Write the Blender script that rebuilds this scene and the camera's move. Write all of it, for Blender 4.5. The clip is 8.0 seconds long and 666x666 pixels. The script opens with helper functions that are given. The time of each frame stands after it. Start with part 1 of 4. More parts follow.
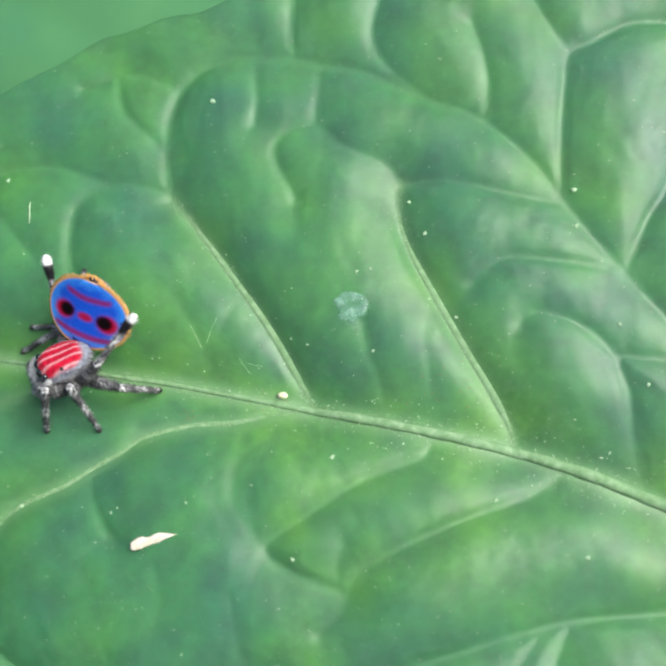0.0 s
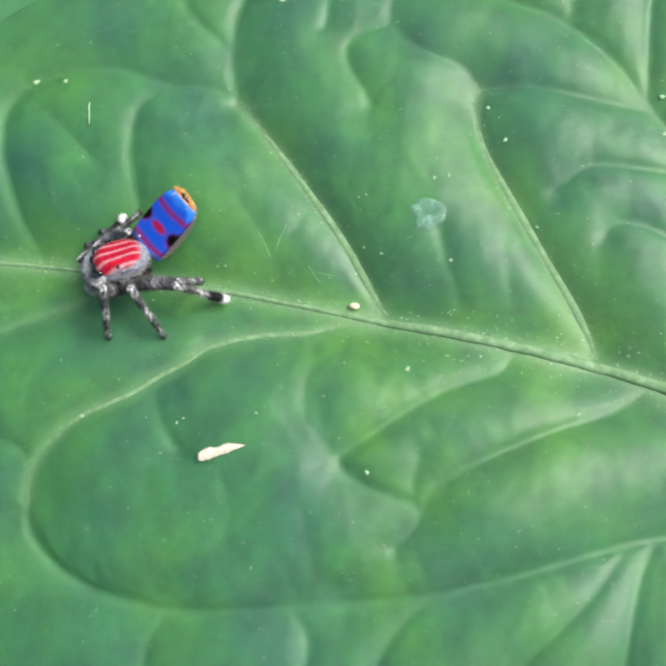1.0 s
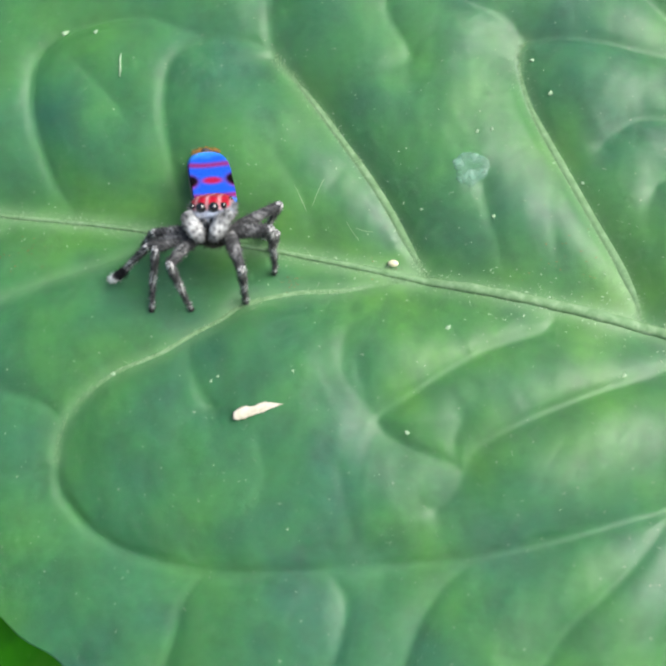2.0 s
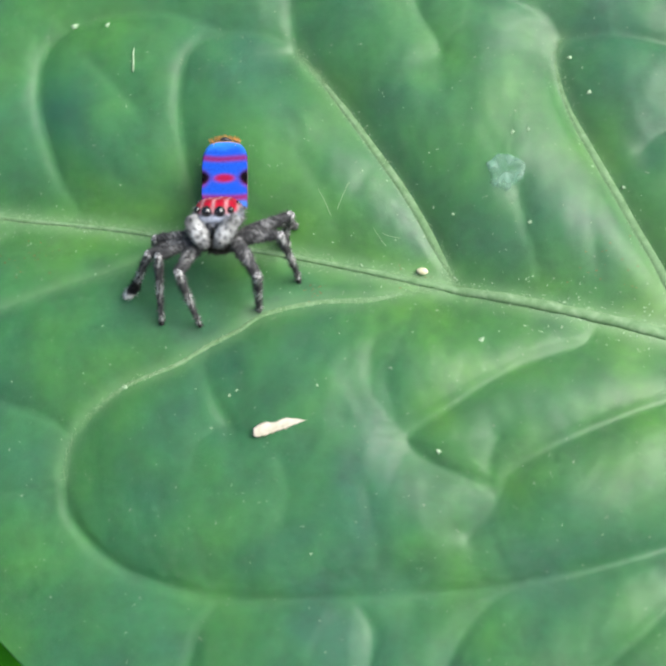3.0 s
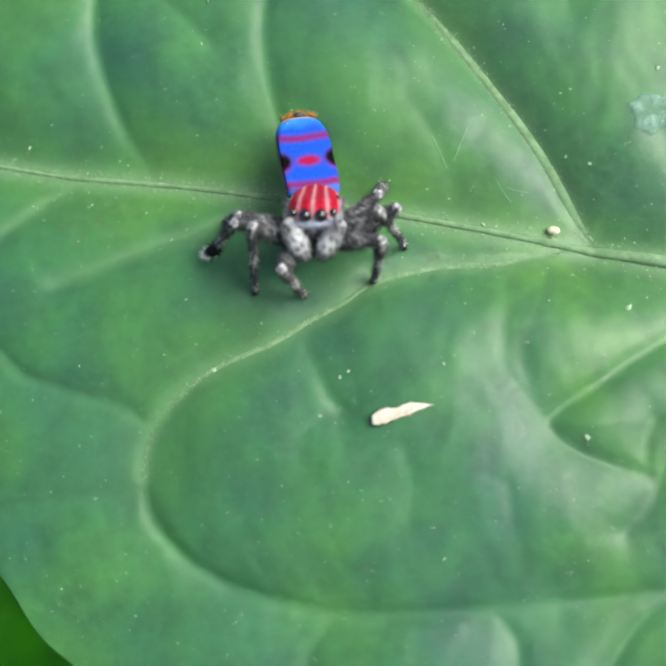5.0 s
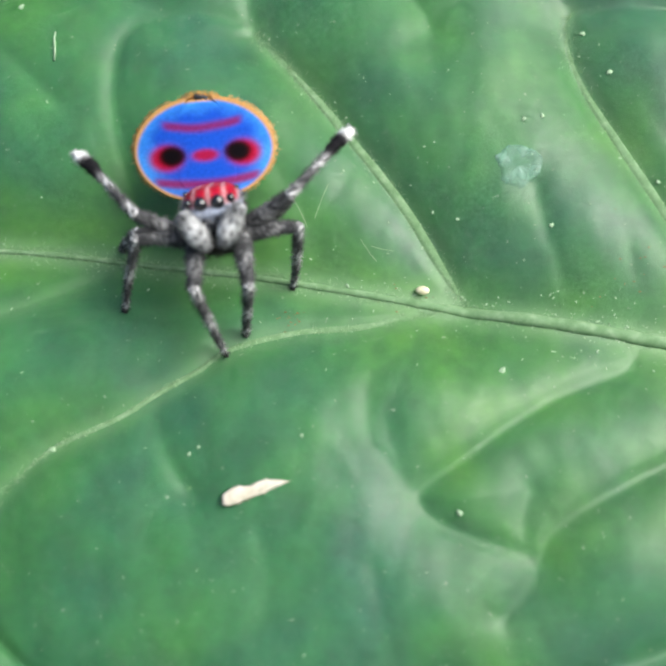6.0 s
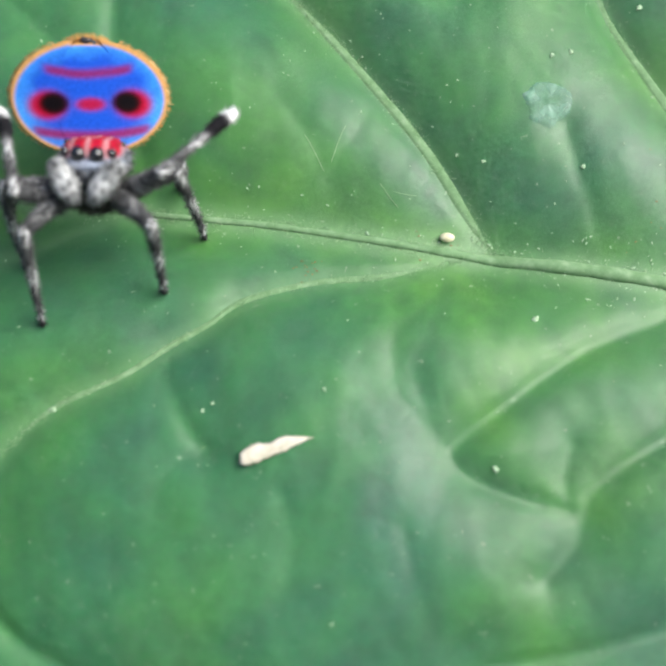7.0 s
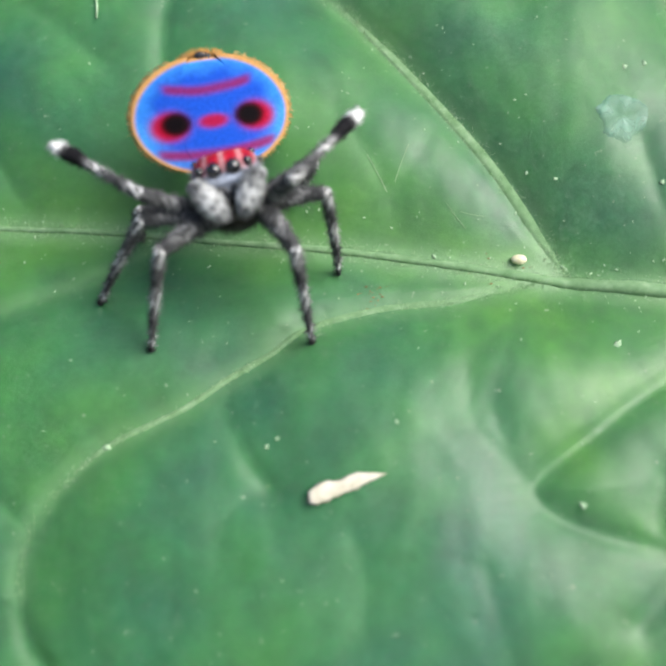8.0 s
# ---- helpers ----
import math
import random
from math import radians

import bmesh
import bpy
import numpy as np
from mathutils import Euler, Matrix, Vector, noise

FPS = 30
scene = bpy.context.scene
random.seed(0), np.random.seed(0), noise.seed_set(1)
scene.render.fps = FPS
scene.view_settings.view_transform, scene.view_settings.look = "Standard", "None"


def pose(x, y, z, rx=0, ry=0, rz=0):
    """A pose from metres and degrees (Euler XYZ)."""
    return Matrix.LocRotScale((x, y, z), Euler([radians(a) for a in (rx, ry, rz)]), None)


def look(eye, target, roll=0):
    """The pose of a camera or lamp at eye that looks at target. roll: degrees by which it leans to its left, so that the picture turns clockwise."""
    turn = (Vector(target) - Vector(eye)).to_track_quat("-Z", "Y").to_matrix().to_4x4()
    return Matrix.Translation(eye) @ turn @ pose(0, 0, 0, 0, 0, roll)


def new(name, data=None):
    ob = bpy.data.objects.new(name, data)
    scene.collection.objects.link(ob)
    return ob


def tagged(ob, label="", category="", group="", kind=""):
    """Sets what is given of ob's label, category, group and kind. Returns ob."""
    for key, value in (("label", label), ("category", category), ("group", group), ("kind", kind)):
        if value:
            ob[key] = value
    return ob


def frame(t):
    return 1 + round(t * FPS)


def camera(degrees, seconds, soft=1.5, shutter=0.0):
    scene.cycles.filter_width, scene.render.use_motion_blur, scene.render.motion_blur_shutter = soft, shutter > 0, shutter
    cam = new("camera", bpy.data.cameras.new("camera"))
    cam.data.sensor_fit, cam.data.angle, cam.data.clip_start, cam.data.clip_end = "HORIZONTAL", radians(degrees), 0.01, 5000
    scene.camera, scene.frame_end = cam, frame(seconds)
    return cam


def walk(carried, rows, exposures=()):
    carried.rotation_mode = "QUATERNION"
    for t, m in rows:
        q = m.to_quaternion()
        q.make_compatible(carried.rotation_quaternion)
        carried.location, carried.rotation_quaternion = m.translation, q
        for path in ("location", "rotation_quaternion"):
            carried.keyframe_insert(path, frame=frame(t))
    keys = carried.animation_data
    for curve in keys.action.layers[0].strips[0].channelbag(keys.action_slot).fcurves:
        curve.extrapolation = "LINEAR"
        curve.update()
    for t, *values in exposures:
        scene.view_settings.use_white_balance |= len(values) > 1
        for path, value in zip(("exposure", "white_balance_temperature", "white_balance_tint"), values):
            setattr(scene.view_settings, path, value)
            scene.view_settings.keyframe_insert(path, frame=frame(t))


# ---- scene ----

MM = 0.001

# The leaf blade slopes towards the camera. LEAF carries leaf millimetres (u along, v up the slope, n off the blade) into the world.
LEAF = pose(0, 0, 0.17, 35, 0, 0)


def on_leaf(x, y, z, rx=0, ry=0, rz=0):
    return LEAF @ pose(x * MM, y * MM, z * MM, rx, ry, rz)


# ---------------------------------------------------------------- camera
cam = camera(38.24, 8.0, soft=2.7)
WALK = [
    (0.0, 7.19, -6.79, 44.17, 12.35, 6.21, 0.00),
    (0.5, 3.98, -8.31, 43.36, 11.54, 5.73, 0.26),
    (1.0, 3.21, -9.27, 42.32, 10.72, 5.52, 0.86),
    (1.5, 3.81, -10.02, 41.46, 10.19, 5.05, 1.05),
    (2.0, 1.52, -10.35, 41.12, 9.96, 5.59, 1.29),
    (2.2, 0.57, -10.08, 41.09, 10.03, 6.01, 1.64),
    (3.3, -0.06, -9.62, 38.03, 10.49, 4.63, 1.39),
    (3.5, -0.24, -9.48, 37.60, 10.57, 4.17, 1.25),
    (4.0, -3.34, -9.56, 36.36, 9.86, 2.99, 0.54),
    (4.5, -6.38, -8.91, 35.13, 8.21, 3.02, 0.41),
    (5.0, -6.37, -8.97, 33.99, 8.70, 3.01, 0.11),
    (5.2, -4.35, -8.59, 33.35, 11.15, 1.09, -0.22),
    (6.3, -2.69, -9.85, 30.18, 14.41, 1.35, -1.72),
    (6.5, -3.13, -10.21, 29.75, 14.62, 1.04, -1.92),
    (7.0, -4.36, -10.54, 28.47, 14.68, -0.19, -2.55),
    (7.5, -5.49, -10.27, 27.65, 15.69, 0.75, -2.75),
    (8.0, -5.84, -10.22, 26.78, 16.83, 1.04, -3.11),
]
cam.data.dof.use_dof, cam.data.dof.aperture_fstop = True, 50.0
walk(cam, [(t, on_leaf(*row)) for t, *row in WALK], exposures=[(0.0, 1.65), (0.5, 1.58), (2.0, 1.56), (4.0, 1.50), (8.0, 1.53)])

# ---------------------------------------------------------------- sky and sun
SUN = (LEAF.to_3x3() @ Vector((0.60, 0.24, 0.76))).normalized()
world = bpy.data.worlds.new("sky")
scene.world = world
world.use_nodes = True
wn = world.node_tree
sky = wn.nodes.new("ShaderNodeTexSky")
sky.sky_type, sky.sun_disc = "NISHITA", False
sky.sun_elevation = math.asin(SUN.z)
sky.sun_rotation = math.atan2(SUN.x, SUN.y)
sky.dust_density, sky.air_density = 4.0, 1.0
wn.nodes["Background"].inputs["Strength"].default_value = 0.053
wn.links.new(sky.outputs[0], wn.nodes["Background"].inputs["Color"])
sun = new("sun", bpy.data.lights.new("sun", "SUN"))
sun.data.energy, sun.data.angle, sun.data.color = 1.65, radians(46), (1.0, 0.98, 0.95)
sun.matrix_world = look(SUN * 3, (0, 0, 0))
scene.view_settings.exposure = 1.56


# ---------------------------------------------------------------- materials
def material(name, roughness=0.5, metallic=0.0, specular=0.5):
    m = bpy.data.materials.new(name)
    m.use_nodes = True
    b = m.node_tree.nodes["Principled BSDF"]
    b.inputs["Roughness"].default_value = roughness
    b.inputs["Metallic"].default_value = metallic
    b.inputs["Specular IOR Level"].default_value = specular
    return m, m.node_tree, b


def add(nt, kind, **values):
    n = nt.nodes.new(kind)
    for key, value in values.items():
        if key in n.inputs:
            n.inputs[key].default_value = value
    return n


def noise_of(nt, coord, scale, detail=3.0, rough=0.55, out="Fac"):
    n = add(nt, "ShaderNodeTexNoise", Scale=scale, Detail=detail, Roughness=rough)
    nt.links.new(coord, n.inputs["Vector"])
    return n.outputs[out]


def ramp(nt, fac, stops):
    n = nt.nodes.new("ShaderNodeValToRGB")
    while len(n.color_ramp.elements) < len(stops):
        n.color_ramp.elements.new(0.5)
    for e, (p, c) in zip(n.color_ramp.elements, stops):
        e.position, e.color = p, (*c, 1)
    nt.links.new(fac, n.inputs[0])
    return n.outputs[0]


def mix(nt, fac, a, b, blend="MIX"):
    n = nt.nodes.new("ShaderNodeMix")
    n.data_type, n.blend_type = "RGBA", blend
    for i, v in ((0, fac), (6, a), (7, b)):
        if isinstance(v, (int, float)):
            n.inputs[i].default_value = v
        elif isinstance(v, tuple):
            n.inputs[i].default_value = (*v, 1)
        else:
            nt.links.new(v, n.inputs[i])
    return n.outputs[2]


def math_node(nt, op, a, b=0.0):
    n = nt.nodes.new("ShaderNodeMath")
    n.operation = op
    for i, v in ((0, a), (1, b)):
        if isinstance(v, (int, float)):
            n.inputs[i].default_value = v
        else:
            nt.links.new(v, n.inputs[i])
    return n.outputs[0]


def bump(nt, b, height, strength, distance):
    n = add(nt, "ShaderNodeBump", Strength=strength, Distance=distance)
    nt.links.new(height, n.inputs["Height"])
    nt.links.new(n.outputs[0], b.inputs["Normal"])


def object_coord(nt):
    return nt.nodes.new("ShaderNodeTexCoord").outputs["Object"]


def leaf_material(name, greens, vein, rough=0.42, coat=0.0, specular=0.5):
    m, nt, b = material(name, rough, 0, specular)
    co = object_coord(nt)
    big = noise_of(nt, co, 150, 3)
    base = ramp(nt, big, [(0.34, greens[0]), (0.5, greens[1]), (0.66, greens[2])])
    near = nt.nodes.new("ShaderNodeAttribute")
    near.attribute_name = "rib"
    patchy = math_node(nt, "MULTIPLY", near.outputs["Fac"], ramp(nt, noise_of(nt, co, 330, 4), [(0.3, (0.35,) * 3), (0.62, (1, 1, 1))]))
    base = mix(nt, patchy, base, mix(nt, 1.0, base, (1.45, 1.06, 0.66), "MULTIPLY"))
    mid = noise_of(nt, co, 620, 5)
    base = mix(nt, 0.42, base, ramp(nt, mid, [(0.34, (0.52, 0.58, 0.60)), (0.5, (1, 1, 1)), (0.66, (1.35, 1.28, 1.20))]), "MULTIPLY")
    fine = noise_of(nt, co, 2600, 3, 0.6)
    base = mix(nt, 0.28, base, ramp(nt, fine, [(0.3, (0.55, 0.62, 0.6)), (0.7, (1.40, 1.30, 1.35))]), "MULTIPLY")
    cells = add(nt, "ShaderNodeTexVoronoi", Scale=1500)
    cells.feature = "DISTANCE_TO_EDGE"
    warp = mix(nt, 0.03, co, noise_of(nt, co, 1200, 2, out="Color"))
    nt.links.new(warp, cells.inputs["Vector"])
    net = ramp(nt, cells.outputs["Distance"], [(0.0, (1, 1, 1)), (0.10, (0, 0, 0))])
    base = mix(nt, math_node(nt, "MULTIPLY", net, 0.10), base, vein)
    at = nt.nodes.new("ShaderNodeAttribute")
    at.attribute_name = "vein"
    base = mix(nt, math_node(nt, "MULTIPLY", at.outputs["Fac"], 0.75), base, vein)
    dust = noise_of(nt, co, 4200, 2)
    specks = ramp(nt, dust, [(0.70, (0, 0, 0)), (0.76, (1, 1, 1))])
    base = mix(nt, math_node(nt, "MULTIPLY", specks, 0.35), base, (0.42, 0.5, 0.36))
    nt.links.new(base, b.inputs["Base Color"])
    r = ramp(nt, noise_of(nt, co, 420, 4), [(0.3, (rough - 0.12,) * 3), (0.7, (rough + 0.10,) * 3)])
    nt.links.new(r, b.inputs["Roughness"])
    b.inputs["Coat Weight"].default_value, b.inputs["Coat Roughness"].default_value = coat, rough - 0.04
    b.inputs["Subsurface Weight"].default_value = 0.12
    b.inputs["Subsurface Radius"].default_value = (0.0003, 0.0006, 0.0002)
    h = math_node(nt, "ADD", math_node(nt, "MULTIPLY", mid, 1.0), math_node(nt, "MULTIPLY", net, -0.25))
    h = math_node(nt, "ADD", h, math_node(nt, "MULTIPLY", noise_of(nt, co, 2600, 3), 0.3))
    bump(nt, b, h, 0.50, 0.00014)
    return m


LEAF_MAT = leaf_material("leaf_skin", [(0.015, 0.126, 0.060), (0.025, 0.161, 0.046), (0.039, 0.192, 0.033)], (0.19, 0.36, 0.165), 0.47, 0.50)
UNDER_MAT = leaf_material("shaded_leaf_skin", [(0.018, 0.17, 0.001), (0.028, 0.24, 0.002), (0.045, 0.30, 0.003)], (0.07, 0.28, 0.02), 0.7, 0.0, 0.15)


def simple(name, stops, scale, rough=0.6, specular=0.4, bump_by=0.3, bump_mm=0.05):
    m, nt, b = material(name, rough, 0, specular)
    co = object_coord(nt)
    f = noise_of(nt, co, scale, 4, 0.6)
    nt.links.new(ramp(nt, f, stops), b.inputs["Base Color"])
    bump(nt, b, noise_of(nt, co, scale * 2.5, 3), bump_by, bump_mm * MM)
    return m


PALE_MAT = simple("pale_leaf_skin", [(0.3, (0.055, 0.19, 0.085)), (0.5, (0.07, 0.22, 0.085)), (0.7, (0.09, 0.25, 0.10))], 70, 0.6, 0.3, 0.1)
VEIN_MAT = simple("vein_skin", [(0.3, (0.11, 0.22, 0.095)), (0.55, (0.17, 0.30, 0.15)), (0.75, (0.25, 0.37, 0.22))], 2600, 0.75, 0.2)
HAIR_MAT = simple("leaf_hair", [(0.3, (0.24, 0.40, 0.20)), (0.7, (0.38, 0.52, 0.32))], 800, 0.6)
EGG_MAT = simple("egg_shell", [(0.3, (0.52, 0.50, 0.28)), (0.7, (0.78, 0.76, 0.56))], 2500, 0.5)
CREAM_MAT = simple("dry_cream", [(0.28, (0.36, 0.36, 0.24)), (0.46, (0.58, 0.54, 0.43)), (0.7, (0.70, 0.66, 0.57))], 2000, 0.55)
DUST_MAT = simple("pale_dust", [(0.3, (0.24, 0.40, 0.22)), (0.7, (0.42, 0.56, 0.38))], 2500, 0.7)
BROWN_MAT = simple("brown_frass", [(0.3, (0.10, 0.06, 0.02)), (0.7, (0.3, 0.2, 0.08))], 2500, 0.8)
FILM_MAT, nt, b = material("dried_film", 0.45, 0, 0.4)
co = object_coord(nt)
nt.links.new(ramp(nt, noise_of(nt, co, 2200, 4), [(0.3, (0.10, 0.29, 0.18)), (0.55, (0.18, 0.38, 0.27)), (0.75, (0.36, 0.54, 0.43))]), b.inputs["Base Color"])
nt.links.new(ramp(nt, noise_of(nt, co, 1500, 4), [(0.36, (0.20,) * 3), (0.64, (0.72,) * 3)]), b.inputs["Alpha"])
bump(nt, b, noise_of(nt, co, 5000, 3), 0.6, 0.00005)
SOIL_MAT = simple("dark_litter", [(0.3, (0.012, 0.012, 0.008)), (0.55, (0.035, 0.03, 0.018)), (0.75, (0.05, 0.06, 0.02))], 160, 0.9, 0.2, 0.8, 2)
STEM_MAT = simple("green_stem", [(0.3, (0.08, 0.16, 0.05)), (0.7, (0.14, 0.24, 0.08))], 300, 0.55)


# ---------------------------------------------------------------- mesh helpers
def mesh_from(name, verts, faces, mat=None, smooth=True):
    me = bpy.data.meshes.new(name)
    me.from_pydata([tuple(v) for v in verts], [], faces)
    if mat is not None:
        me.materials.append(mat)
    if smooth:
        me.polygons.foreach_set("use_smooth", [True] * len(me.polygons))
    me.update()
    return me


def part(name, me, parent, label="", m=None):
    ob = new(name, me)
    ob.parent = parent
    if m is not None:
        ob.matrix_basis = m
    if label:
        ob["label"] = label
    return ob


def smooth_line(points, step=0.25):
    """A Catmull-Rom line through the points, with a vertex about every step."""
    p = [np.array(q, float) for q in points]
    p = [2 * p[0] - p[1]] + p + [2 * p[-1] - p[-2]]
    out = []
    for a, b_, c, d in zip(p, p[1:], p[2:], p[3:]):
        n = max(2, int(np.linalg.norm(c - b_) / step))
        for i in range(n):
            s = i / n
            out.append(0.5 * (2 * b_ + (c - a) * s + (2 * a - 5 * b_ + 4 * c - d) * s * s + (3 * b_ - a - 3 * c + d) * s ** 3))
    out.append(p[-2])
    return np.array(out)


def tube(path, radii, sides=8, squash=1.0, cap=True):
    """Verts and faces of a tube along a 3D path, in its own units."""
    path = np.array(path, float)
    verts, faces = [], []
    n = len(path)
    for i in range(n):
        d = path[min(i + 1, n - 1)] - path[max(i - 1, 0)]
        d = d / (np.linalg.norm(d) + 1e-12)
        up = np.array((0.0, 0.0, 1.0)) if abs(d[2]) < 0.9 else np.array((0.0, 1.0, 0.0))
        a = np.cross(up, d)
        a /= np.linalg.norm(a) + 1e-12
        c = np.cross(d, a)
        for k in range(sides):
            w = 2 * math.pi * k / sides
            verts.append(path[i] + radii[i] * (math.cos(w) * a + squash * math.sin(w) * c))
    for i in range(n - 1):
        for k in range(sides):
            k2 = (k + 1) % sides
            faces.append((i * sides + k, i * sides + k2, (i + 1) * sides + k2, (i + 1) * sides + k))
    if cap:
        faces.append(tuple(range(sides - 1, -1, -1)))
        faces.append(tuple(range((n - 1) * sides, n * sides)))
    return verts, faces


def join(*pieces):
    verts, faces = [], []
    for v, f in pieces:
        k = len(verts)
        verts += list(v)
        faces += [tuple(i + k for i in q) for q in f]
    return verts, faces


def ball(centre, size, rings=10, sides=14, shape=None):
    """Verts and faces of an ellipsoid; shape may bend each point."""
    verts, faces = [], []
    for i in range(rings + 1):
        th = math.pi * i / rings
        for k in range(sides):
            ph = 2 * math.pi * k / sides
            q = np.array((math.sin(th) * math.cos(ph), math.sin(th) * math.sin(ph), math.cos(th)))
            q = np.array(size) * q
            if shape:
                q = np.array(shape(q))
            verts.append(np.array(centre) + q)
    for i in range(rings):
        for k in range(sides):
            k2 = (k + 1) % sides
            faces.append((i * sides + k, (i + 1) * sides + k, (i + 1) * sides + k2, i * sides + k2))
    return verts, faces


def hairs(roots, ways, length, width, rng):
    """Thin three-sided spikes."""
    verts, faces = [], []
    for r, w in zip(roots, ways):
        r, w = np.array(r, float), np.array(w, float)
        w = w / (np.linalg.norm(w) + 1e-9) + rng.normal(0, 0.25, 3)
        w /= np.linalg.norm(w)
        a = np.cross(w, (0.3, 0.5, 0.81))
        a /= np.linalg.norm(a) + 1e-9
        c = np.cross(w, a)
        k = len(verts)
        le = length * rng.uniform(0.6, 1.25)
        verts += [r + width * a, r + width * (-0.5 * a + 0.87 * c), r + width * (-0.5 * a - 0.87 * c), r + le * w]
        faces += [(k, k + 1, k + 3), (k + 1, k + 2, k + 3), (k + 2, k, k + 3)]
    return verts, faces


